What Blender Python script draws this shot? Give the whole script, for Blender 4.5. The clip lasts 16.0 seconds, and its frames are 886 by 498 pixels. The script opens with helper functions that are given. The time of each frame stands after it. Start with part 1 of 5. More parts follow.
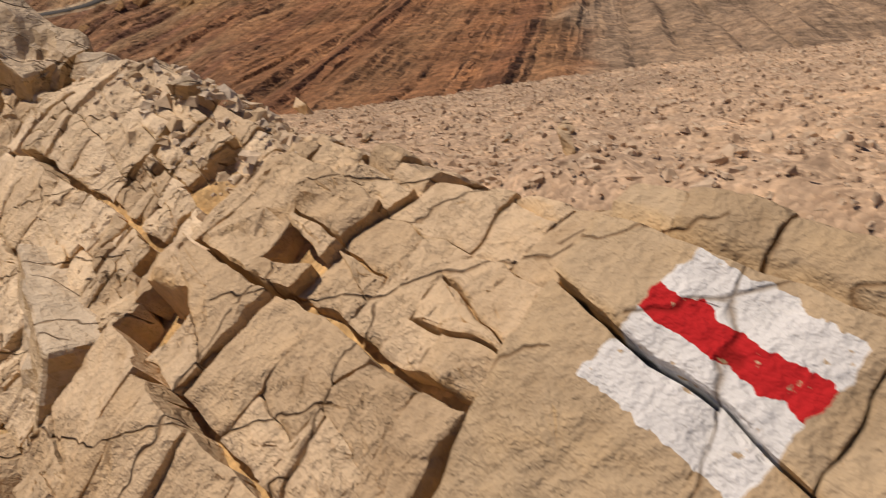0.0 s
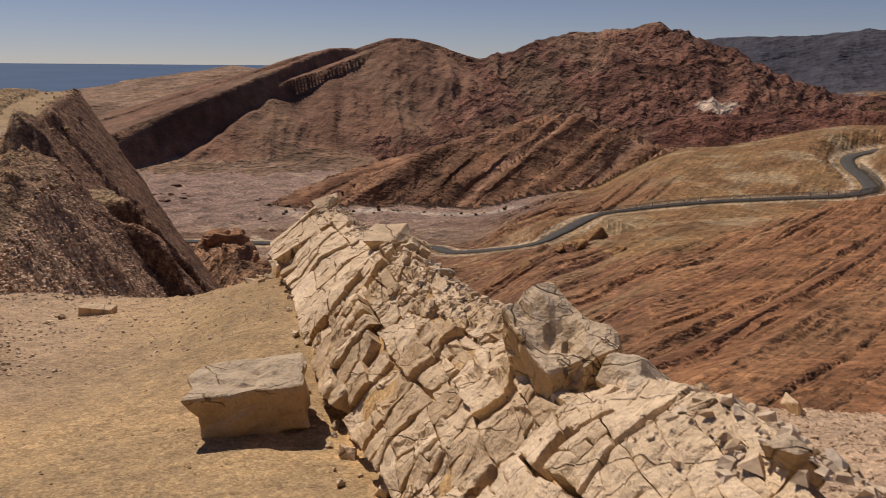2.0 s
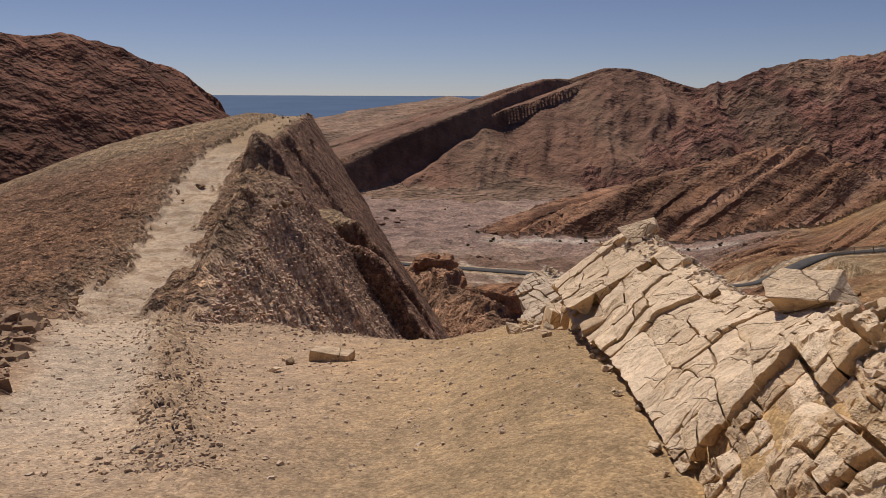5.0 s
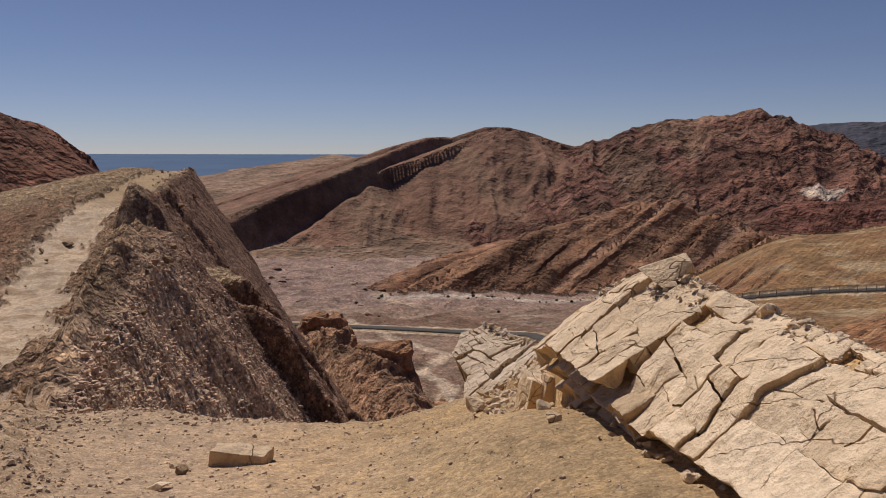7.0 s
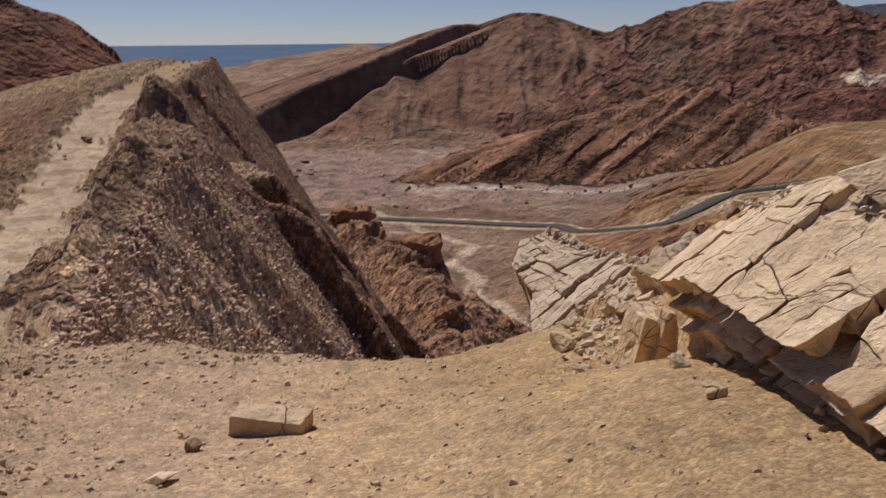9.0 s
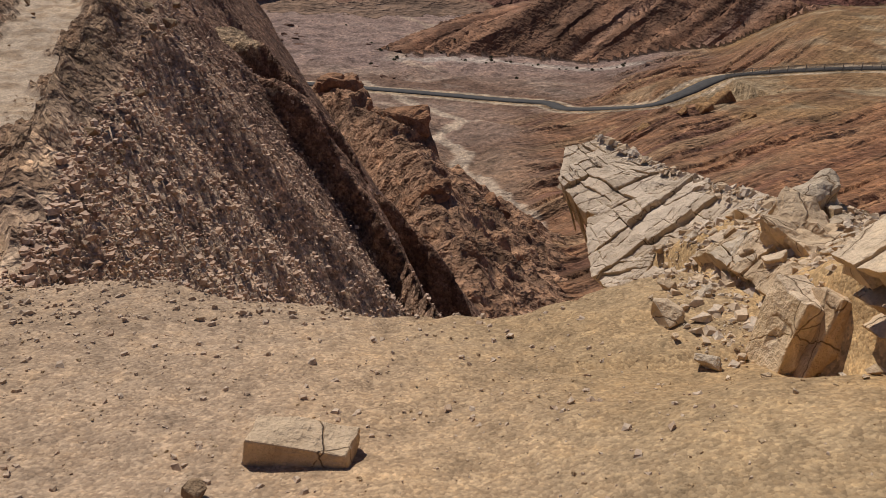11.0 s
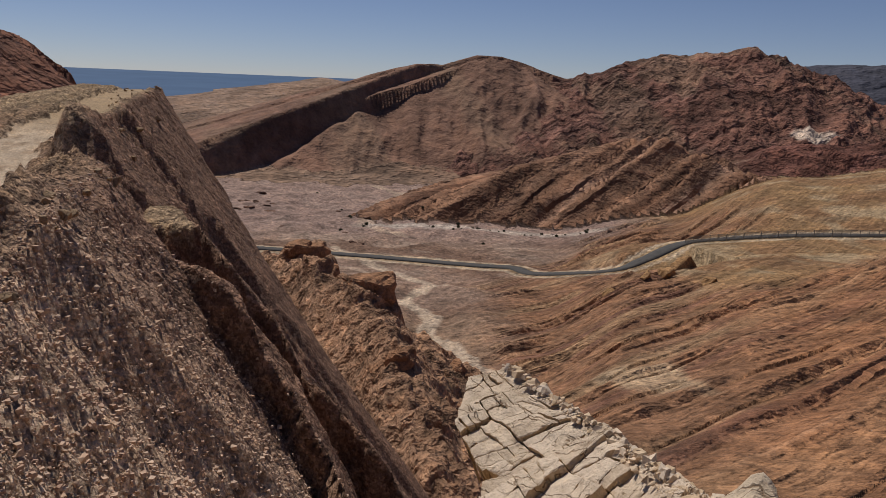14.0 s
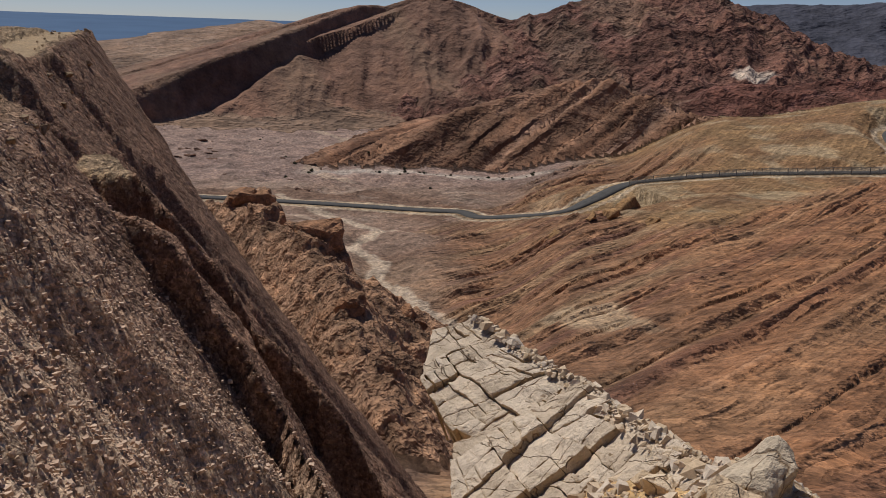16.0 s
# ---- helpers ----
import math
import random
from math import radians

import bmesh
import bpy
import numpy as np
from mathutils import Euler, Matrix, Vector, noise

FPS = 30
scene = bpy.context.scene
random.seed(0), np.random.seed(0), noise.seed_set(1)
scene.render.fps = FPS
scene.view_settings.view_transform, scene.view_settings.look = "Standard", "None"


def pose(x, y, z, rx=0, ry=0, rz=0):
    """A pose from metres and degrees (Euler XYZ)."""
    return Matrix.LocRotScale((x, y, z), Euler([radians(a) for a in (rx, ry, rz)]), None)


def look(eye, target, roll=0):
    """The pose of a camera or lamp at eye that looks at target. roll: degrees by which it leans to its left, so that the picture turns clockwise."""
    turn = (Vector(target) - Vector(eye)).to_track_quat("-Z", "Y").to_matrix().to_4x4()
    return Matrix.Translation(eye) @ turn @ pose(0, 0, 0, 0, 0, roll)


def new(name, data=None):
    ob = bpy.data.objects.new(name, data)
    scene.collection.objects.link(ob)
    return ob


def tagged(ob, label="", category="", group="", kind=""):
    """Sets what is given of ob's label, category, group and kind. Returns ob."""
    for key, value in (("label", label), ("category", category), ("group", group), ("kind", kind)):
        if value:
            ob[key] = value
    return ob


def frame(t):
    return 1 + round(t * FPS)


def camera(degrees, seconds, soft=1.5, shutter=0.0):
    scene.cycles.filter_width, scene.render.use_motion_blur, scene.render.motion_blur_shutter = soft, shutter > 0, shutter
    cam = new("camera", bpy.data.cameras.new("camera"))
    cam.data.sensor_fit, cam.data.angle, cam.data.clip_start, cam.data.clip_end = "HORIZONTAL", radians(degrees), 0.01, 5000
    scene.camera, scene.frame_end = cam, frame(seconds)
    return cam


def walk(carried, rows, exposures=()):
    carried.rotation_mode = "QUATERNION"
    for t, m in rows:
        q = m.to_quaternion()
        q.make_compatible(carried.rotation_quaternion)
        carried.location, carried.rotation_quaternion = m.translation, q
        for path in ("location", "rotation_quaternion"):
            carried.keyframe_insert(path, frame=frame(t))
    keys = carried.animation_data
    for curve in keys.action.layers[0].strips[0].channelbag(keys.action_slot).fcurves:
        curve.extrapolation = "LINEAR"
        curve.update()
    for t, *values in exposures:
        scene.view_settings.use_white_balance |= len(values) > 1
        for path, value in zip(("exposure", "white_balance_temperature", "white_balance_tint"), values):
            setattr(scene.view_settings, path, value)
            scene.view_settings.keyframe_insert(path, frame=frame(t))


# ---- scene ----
cam = camera(56.78, 16.0, soft=0.65, shutter=0.15)
PATH = [
    (0, (1.316, -3.815, 0.558), (6.566, 3.233, -4.214), 2.34),
    (0.5, (1.326, -3.643, 0.545), (4.985, 4.749, -3.478), 1.57),
    (1, (1.297, -3.520, 0.547), (3.967, 5.382, -3.145), 1.84),
    (1.5, (1.228, -3.360, 0.574), (3.294, 6.037, -2.148), -0.57),
    (2, (1.193, -3.204, 0.588), (2.312, 6.504, -1.537), 0.36),
    (2.5, (1.190, -3.053, 0.603), (1.292, 6.828, -0.935), 1.80),
    (3, (1.121, -2.846, 0.543), (0.783, 7.031, -0.984), 2.48),
    (3.5, (0.962, -2.576, 0.488), (0.439, 7.253, -1.276), 1.66),
    (3.7, (0.907, -2.398, 0.472), (-0.208, 7.389, -1.252), 0.80),
    (5.8, (0.292, -0.760, 0.163), (-1.079, 8.978, -1.653), 0.15),
    (6, (0.252, -0.612, 0.148), (-0.837, 9.175, -1.594), 0.47),
    (6.5, (0.144, -0.268, 0.090), (-0.596, 9.622, -1.191), 0.43),
    (7, (-0.002, 0.005, 0.005), (-0.001, 9.945, -1.090), 0.02),
    (7.5, (-0.089, 0.233, -0.010), (-0.611, 10.212, -0.389), -3.25),
    (8, (-0.147, 0.513, -0.050), (-0.221, 10.504, -0.466), -1.04),
    (8.5, (-0.231, 0.776, -0.058), (0.276, 10.713, -1.062), -1.72),
    (9, (-0.249, 1.115, -0.094), (-0.584, 10.819, -2.486), -0.67),
    (9.2, (-0.277, 1.211, -0.106), (-0.895, 10.730, -3.107), 0.23),
    (11.3, (-0.636, 2.319, -0.111), (-0.546, 11.548, -3.960), 3.04),
    (11.5, (-0.597, 2.445, -0.098), (-0.357, 11.791, -3.647), 3.98),
    (12, (-0.486, 2.638, -0.055), (0.099, 12.202, -2.915), 6.29),
    (12.5, (-0.349, 2.829, -0.010), (0.683, 12.362, -2.849), 5.06),
    (13, (-0.256, 2.951, 0.038), (0.939, 12.655, -2.059), 3.86),
    (13.5, (-0.191, 3.049, 0.043), (0.942, 12.776, -1.981), 2.45),
    (14, (-0.108, 3.146, 0.053), (0.087, 12.954, -1.889), 2.23),
    (14.5, (-0.103, 3.287, -0.004), (0.527, 12.916, -2.627), 2.62),
    (15, (-0.159, 3.409, -0.033), (0.893, 12.993, -2.685), 2.21),
    (15.5, (-0.166, 3.491, -0.028), (0.855, 13.065, -2.729), 2.77),
    (16, (-0.172, 3.497, -0.021), (0.676, 13.122, -2.594), 1.89),
]
EXPOSURES = [(0.0, -0.02, 7500, 15), (0.5, 0.0, 7500, 16), (1.5, 0.0, 7350, 16), (2.6, 0.03, 7200, 16), (3.7, 0.03, 6950, 15), (8.0, 0.03, 6700, 14), (11.5, 0.0, 6550, 11), (13.0, -0.02, 6600, 12), (14.0, -0.02, 6500, 11), (16.0, -0.02, 6300, 9)]
walk(cam, [(t, look(eye, target, roll)) for t, eye, target, roll in PATH], EXPOSURES)

# ---- daylight: clear sky, high sun ahead and to one side of the walk ----
SUN_AZ, SUN_EL = -34.0, 56.0
world = bpy.data.worlds.new("sky")
scene.world = world
world.use_nodes = True
wn = world.node_tree.nodes
wn.clear()
sky = wn.new("ShaderNodeTexSky")
sky.sky_type, sky.sun_disc = "NISHITA", False
sky.sun_elevation, sky.sun_rotation = radians(SUN_EL), radians(SUN_AZ)
sky.altitude, sky.air_density, sky.dust_density, sky.ozone_density = 300, 0.65, 0.08, 2.5
back = wn.new("ShaderNodeBackground")
back.inputs["Strength"].default_value = 0.052
wout = wn.new("ShaderNodeOutputWorld")
haze_tint = wn.new("ShaderNodeMix")
haze_tint.data_type, haze_tint.blend_type = "RGBA", "MULTIPLY"
haze_tint.inputs[0].default_value = 1.0
haze_tint.inputs[7].default_value = (1.0, 0.94, 1.04, 1)
world.node_tree.links.new(sky.outputs[0], haze_tint.inputs[6])
world.node_tree.links.new(haze_tint.outputs[2], back.inputs[0])
world.node_tree.links.new(back.outputs[0], wout.inputs[0])
sun_dir = Vector((math.sin(radians(SUN_AZ)) * math.cos(radians(SUN_EL)), math.cos(radians(SUN_AZ)) * math.cos(radians(SUN_EL)), math.sin(radians(SUN_EL))))
sun_data = bpy.data.lights.new("sun", "SUN")
sun_data.energy, sun_data.angle, sun_data.color = 3.6, radians(0.53), (1.0, 0.93, 0.83)
sun = new("sun", sun_data)
sun.matrix_world = sun_dir.to_track_quat("Z", "Y").to_matrix().to_4x4()


# ---- noise on arrays ----
def lattice_hash(ix, iy, seed):
    n = (ix.astype(np.int64) * 374761393 + iy.astype(np.int64) * 668265263 + seed * 1442695041) & 0xFFFFFFFF
    n = ((n ^ (n >> 13)) * 1274126177) & 0xFFFFFFFF
    n = ((n ^ (n >> 16)) * 2246822519) & 0xFFFFFFFF
    return (n ^ (n >> 15)) & 0xFFFFFFFF


def perlin(x, y, seed=0):
    x, y = np.asarray(x, float), np.asarray(y, float)
    ix, iy = np.floor(x), np.floor(y)
    fx, fy = x - ix, y - iy
    u, v = fx * fx * fx * (fx * (fx * 6 - 15) + 10), fy * fy * fy * (fy * (fy * 6 - 15) + 10)

    def corner(dx, dy):
        a = lattice_hash(ix + dx, iy + dy, seed) * (2 * np.pi / 4294967296.0)
        return np.cos(a) * (fx - dx) + np.sin(a) * (fy - dy)

    low = corner(0, 0) * (1 - u) + corner(1, 0) * u
    high = corner(0, 1) * (1 - u) + corner(1, 1) * u
    return (low * (1 - v) + high * v) * 1.5


def fbm(x, y, octaves=4, seed=0, gain=0.5):
    total, amp, freq = 0.0, 1.0, 1.0
    for o in range(octaves):
        total = total + amp * perlin(x * freq + 17.3 * o, y * freq - 9.1 * o, seed + o)
        amp, freq = amp * gain, freq * 2.03
    return total


def ridged(x, y, octaves=4, seed=0, gain=0.5):
    total, amp, freq = 0.0, 1.0, 1.0
    for o in range(octaves):
        total = total + amp * (1 - 2 * np.abs(perlin(x * freq + 5.7 * o, y * freq + 3.3 * o, seed + o)))
        amp, freq = amp * gain, freq * 2.07
    return total


def step(a, b, x):
    t = np.clip((x - a) / (b - a), 0, 1)
    return t * t * (3 - 2 * t)


def soft_max(a, b, k):
    h = np.clip(0.5 + 0.5 * (a - b) / k, 0, 1)
    return b * (1 - h) + a * h + k * h * (1 - h)


# ---- the lie of the land ----
CENTRE = (0.0, 2.0)
BEARINGS = np.array([-60.0, -40, -20, -8, 0, 8, 16, 24, 34, 48, 70])
RANGES = np.array([30.0, 70, 130, 210, 310, 440, 620, 850, 1100])
HILLSIDE = np.array([
    [-8, -14, -18, -20, -30, -45, -60, -80, -100],
    [-9, -18, -28, -34, -52, -75, -92, -105, -115],
    [-15, -28, -47, -68, -85, -98, -108, -116, -122],
    [-18, -35, -52, -69, -86, -98, -108, -116, -122],
    [-19, -37, -55, -72, -87, -99, -109, -116, -122],
    [-19, -37, -53, -69, -84, -98, -110, -113, -114],
    [-19, -35, -47, -58, -69, -78, -96, -98, -98],
    [-18, -33, -43, -52, -60, -65, -54, -75, -85],
    [-17, -31, -40, -47, -53, -57, -35, -50, -60],
    [-16, -28, -36, -42, -44, -40, -20, -15, -10],
    [-15, -25, -31, -33, -30, -20, 0, 10, 20],
], float)


def hillside(x, y):
    """The long slopes round the lookout: control heights along eleven bearings, glided between."""
    az = np.degrees(np.arctan2(x - CENTRE[0], y - CENTRE[1]))
    r = np.hypot(x - CENTRE[0], y - CENTRE[1])
    a = np.interp(az, BEARINGS, np.arange(len(BEARINGS)))
    b = np.interp(np.log(np.maximum(r, 12.0)), np.log(np.r_[12.0, RANGES]), np.arange(len(RANGES) + 1))
    table = np.c_[HILLSIDE[:, 0] * 0.35 - 5, HILLSIDE]
    i, j = np.clip(a.astype(int), 0, len(BEARINGS) - 2), np.clip(b.astype(int), 0, len(RANGES) - 1)
    fa, fb = a - i, b - j
    fa = fa * fa * (3 - 2 * fa)

    def along(row):
        p0, p1 = table[row, np.maximum(j - 1, 0)], table[row, j]
        p2, p3 = table[row, j + 1], table[row, np.minimum(j + 2, len(RANGES))]
        return p1 + 0.5 * fb * (p2 - p0 + fb * (2 * p0 - 5 * p1 + 4 * p2 - p3 + fb * (3 * (p1 - p2) + p3 - p0)))

    return along(i) * (1 - fa) + along(i + 1) * fa


def polar(az, r, el):
    """A place by bearing, distance and the angle over the lookout's level."""
    return (CENTRE[0] + r * math.sin(radians(az)), CENTRE[1] + r * math.cos(radians(az)), r * math.tan(radians(el)))


def crest(x, y, line, near, far, power=1.0, wide=0.0, ends=0.0):
    """Height of a ridge with the given crest line: it falls by near (towards the lookout) and far per metre."""
    best = np.full(np.shape(x), -1e4)
    for (x0, y0, z0), (x1, y1, z1) in zip(line, line[1:]):
        dx, dy = x1 - x0, y1 - y0
        t = np.clip(((x - x0) * dx + (y - y0) * dy) / (dx * dx + dy * dy), 0, 1)
        px, py, pz = x0 + t * dx, y0 + t * dy, z0 + t * (z1 - z0)
        d = np.hypot(x - px, y - py)
        this_side = (dx * (y - y0) - dy * (x - x0)) * (dx * (CENTRE[1] - y0) - dy * (CENTRE[0] - x0)) > 0
        fall = np.where(this_side, near, far)
        best = np.maximum(best, pz - fall * np.maximum(d - wide, 0) ** power)
    (x0, y0, _), (x1, y1, _) = line[-2:]
    past = ((x - x1) * (x1 - x0) + (y - y1) * (y1 - y0)) / math.hypot(x1 - x0, y1 - y0)
    return best - ends * np.maximum(past, 0)


def trail_z(y):
    return -0.96 - 0.14 * (y - 0.1)


# The rock rib beside the trail: its lower edge and its crest, station by station along y.
RIB_Y = [-4.8, -3.4, -2.9, -2.4, -1.8, -1.2, -0.6, 0.0, 0.8, 1.5, 2.3, 3.0, 3.7, 4.4, 4.6, 5.0, 5.6, 6.2]
RIB_LX = [1.34, 1.33, 1.37, 1.38, 1.37, 1.36, 1.30, 1.16, 1.02, 0.93, 0.83, 0.72, 0.59, 0.46, 0.50, 0.52, 0.50, 0.30]
RIB_LZ = [-0.36, -0.40, -0.44, -0.52, -0.60, -0.68, -0.78, -0.88, -0.92, -0.88, -0.92, -0.99, -1.00, -1.06, -1.30, -1.40, -1.50, -1.85]
RIB_KX = [2.14, 2.00, 1.98, 1.98, 1.90, 1.85, 1.80, 1.70, 1.48, 1.50, 1.32, 1.20, 1.00, 0.86, 0.92, 1.00, 1.00, 0.80]
RIB_KZ = [0.26, 0.19, 0.06, -0.06, -0.02, -0.22, -0.24, -0.34, -0.32, -0.42, -0.58, -0.56, -0.48, -0.72, -0.90, -1.16, -1.26, -1.55]


def rib_base(y):
    """x of the foot of the rib."""
    return np.interp(y, RIB_Y + [9.0], RIB_LX + [-0.5])


def rib_surface(y, q):
    """A place on the rib's face: q runs from 0 at the foot to 1 at the crest, and on down the back."""
    lx, lz, kx, kz = (np.interp(y, RIB_Y, t) for t in (RIB_LX, RIB_LZ, RIB_KX, RIB_KZ))
    up, over = np.minimum(q, 1.0), np.maximum(q - 1.0, 0)
    calm = np.interp(y, [-3.3, -2.6, -2.2, -1.4, -1.2, 1.2, 1.5, 3.0, 4.4], [0.25, 1.0, 0.5, 0.5, 1.0, 1.0, 0.4, 0.4, 0.6])
    lump = calm * (0.045 * fbm(y * 2.1, q * 1.7, 3, 15) + 0.010 * np.round(1.6 * perlin(y * 2.7 + 0.8 * q, q * 2.2, 16)))
    return np.stack([lx + (kx - lx) * up + 0.62 * over - 0.6 * lump, y + 0 * q, lz + (kz - lz) * up - 0.30 * over * (1 + over) + 0.05 * np.sin(np.pi * np.clip(up, 0, 1)) + 0.8 * lump], -1)


STRIKE = (-0.259, 0.966)


def saddle(x, y):
    """The trail's ground, the earth inside the rib, the gravel behind it and the drop past the lip."""
    foot = rib_base(y)
    u = x - foot
    ridge_x = np.interp(y, RIB_Y + [9.0], RIB_KX + [0.4])
    lz, kz = np.interp(y, RIB_Y, RIB_LZ), np.interp(y, RIB_Y, RIB_KZ)
    wavy = 0.025 * fbm(x * 0.7, y * 0.7, 3, 5) + 0.04 * fbm(x * 0.25, y * 0.25, 2, 8)
    trail = trail_z(np.clip(y, -30, 6))
    bank = np.where(y < 4.4, lz - np.interp(y, [3.2, 4.1, 4.4], [0.06, 0.22, 0.40]), lz - np.interp(y, [4.4, 4.65, 5.0, 6.0], [0.40, 0.16, 0.05, 0.12]))
    z = trail + (np.maximum(bank, trail) - trail) * step(-1.2, 0.05, u) + wavy
    lip = 5.25 + 0.30 * np.maximum(x, 0) + 0.25 * fbm(x * 0.8, y * 0.3, 2, 6)
    z = z - 0.85 * np.maximum(y - lip, 0) - 0.03 * np.maximum(-4 - x, 0)
    back = np.maximum(x - ridge_x, 0)
    gravel_z = -0.50 - 0.33 * (np.maximum(y, -5.0) + 1.36) - 0.03 * (x - 2.56) - 0.75 * np.maximum(0.55 * x + 0.83 * y - 2.75, 0) + wavy
    z = z + (gravel_z - z) * step(-0.15, 0.25, x - ridge_x)
    q = u / np.maximum(ridge_x - foot, 0.2)
    core = lz + (kz - lz) * np.clip(q, 0, 1) + 0.05 * np.sin(np.pi * np.clip(q, 0, 1)) - 0.034 - 2.4 * np.maximum(np.interp(y, [2.9, 3.2, 4.4, 4.6], [0.16, 0.55, 0.55, 0.16]) - q, 0) - 1.0 * back - 2.5 * np.maximum(y - 6.1, 0)
    core = core - 0.16 * np.exp(-((y + 1.27) / 0.10) ** 2 - ((x - 1.52) / 0.10) ** 2)
    return soft_max(z, core + 0.02 * fbm(x * 5, y * 5, 3, 9), 0.05)


# Bearing, distance and height of the road's centre line.
ROAD = [(-14, 500, -99), (-11.1, 492, -99), (-4.7, 476, -99.5), (3.3, 457, -99), (6.1, 451, -98), (7.5, 437, -97.5), (10.2, 428, -94), (13.3, 418, -88), (15.3, 423, -82),
        (17.5, 438, -75.5), (20.2, 438, -71), (24.6, 440, -66), (29.8, 444, -62), (33, 447, -59.5), (34.7, 462, -57.5), (34.3, 495, -55.5), (33.4, 530, -53), (33.3, 560, -50), (35, 585, -46.5)]


def glide(points, steps):
    """A smooth line through the points."""
    p = np.array(points, float)
    p = np.r_[[2 * p[0] - p[1]], p, [2 * p[-1] - p[-2]]]
    out = []
    for i in range(1, len(p) - 2):
        for f in np.linspace(0, 1, steps, endpoint=False):
            out.append(p[i] + 0.5 * f * (p[i + 1] - p[i - 1] + f * (2 * p[i - 1] - 5 * p[i] + 4 * p[i + 1] - p[i + 2] + f * (3 * (p[i] - p[i + 1]) + p[i + 2] - p[i - 1]))))
    return np.array(out + [p[-2]])


road_line = glide([(CENTRE[0] + r * math.sin(radians(a)), CENTRE[1] + r * math.cos(radians(a)), z) for a, r, z in ROAD], 8)


def to_line(x, y, line):
    """Distance to a line, and the line's height there."""
    lo, hi = line[:, :2].min(0) - 40, line[:, :2].max(0) + 40
    close = (x > lo[0]) & (x < hi[0]) & (y > lo[1]) & (y < hi[1])
    if not close.all():
        far, level = np.full(x.shape, 99.0), np.zeros(x.shape)
        if close.any():
            far[close], level[close] = to_line(x[close], y[close], line)
        return far, level
    best, height = np.full(x.shape, 99.0), np.zeros(x.shape)
    for (x0, y0, z0), (x1, y1, z1) in zip(line, line[1:]):
        dx, dy = x1 - x0, y1 - y0
        t = np.clip(((x - x0) * dx + (y - y0) * dy) / (dx * dx + dy * dy), 0, 1)
        d = np.hypot(x - x0 - t * dx, y - y0 - t * dy)
        near = d < best
        best, height = np.where(near, d, best), np.where(near, z0 + t * (z1 - z0), height)
    return best, height


# The dry wash that winds down the gully, and its side branch.
WASH = [(-60, 520, 0), (-30, 455, 0), (2, 405, 0), (-9, 350, 0), (3, 300, 0), (0, 262, 0), (10, 232, 0), (12, 205, 0), (16, 180, 0), (10, 150, 0)]
wash_line = glide(WASH, 6)


def spur_top(s):
    return np.interp(s, [2, 4, 7, 10, 11.6, 12.3, 14, 17, 20, 24.1, 24.8, 28, 31, 33.5, 34.3, 42, 47, 49, 51, 56], [-3.6, -2.5, -2.05, -1.95, -1.9, -1.5, -1.35, -1.5, -1.85, -1.95, -1.15, -1.05, -1.2, -1.6, -1.05, -0.62, -0.55, -0.9, -3, -12])


def spur_flank(s):
    return np.interp(s, [0, 4, 7, 12, 18, 24, 28, 34, 41, 47, 49, 52, 58], [-2.4, -2.2, -2.25, -2.55, -2.75, -2.25, -1.7, -1.15, -0.75, -0.62, -1.0, -4, -16])


def spur_path(s):
    """Offset of the path from the spur's axis."""
    return np.interp(s, [0, 3, 4, 5.3, 10, 15, 22, 24, 28, 34, 47], [-0.7, -1.3, -1.5, -1.8, -2.9, -3.35, -4.1, -4.2, -4.0, -3.3, -2.4])


def spur_edge(s):
    """Offset of the rim of the face from the spur's axis."""
    return np.interp(s, [6, 10, 12, 16, 20, 24, 24.8, 31, 34, 40, 47], [-1.2, -1.2, -1.0, -0.8, -1.2, -1.8, -2.1, -2.4, -2.1, -1.7, -1.4]) + 0.15 * fbm(s * 0.6, 0 * s + 3.3, 3, 21)


def spur_axes(x, y):
    return STRIKE[0] * x + STRIKE[1] * y, 0.966 * x + 0.259 * y


def spur(x, y):
    """The steep rock spur that carries the path: a wall along its crest, the slab face and a gentle flank."""
    s, d = spur_axes(x, y)
    edge = spur_edge(s)
    end = 4 * np.maximum(s - np.interp(d, [-1.6, -1.2, -0.4, 0.77, 1.87, 2.96, 5.17, 7.58, 12.6], [47, 45.6, 44.2, 42.0, 40.3, 39.2, 37.7, 37.0, 36.6]), 0)
    right = spur_top(s) - 1.45 * np.maximum(d - edge, 0) - end
    inner = edge - 0.5 - 0.35 * perlin(s * 0.5, 0 * s, 23)
    flank = spur_flank(s) - 0.21 * np.maximum(-5.0 - d, 0) - 0.16 * np.maximum(-11 - d, 0) - end
    wall = spur_top(s) - 2.2 * np.maximum(inner - d, 0) - end
    return np.where(d > edge, right, np.maximum(wall, flank))


HILL_RED = [polar(-52, 190, 2.6), polar(-40, 200, 4.0), polar(-34, 210, 3.8), polar(-29.6, 215, 3.4), polar(-27.6, 218, 2.2), polar(-26.4, 220, 0.9), polar(-24.9, 222, -0.8), polar(-23.0, 224, -2.0)]
PEAK_WEST = [polar(-15.4, 1030, -4.9), polar(-14.8, 1040, -4.4), polar(-12.2, 1085, -2.85), polar(-9.2, 1140, -1.75), polar(-5.5, 1220, -0.25), polar(-3.8, 1265, 0.4), polar(-1.1, 1320, 1.5), polar(0.6, 1340, 1.45), polar(3.0, 1350, 2.15), polar(4.5, 1350, 2.15), polar(6.1, 1380, 1.45), polar(7.8, 1420, 0.6), polar(9.5, 1420, 0.55)]
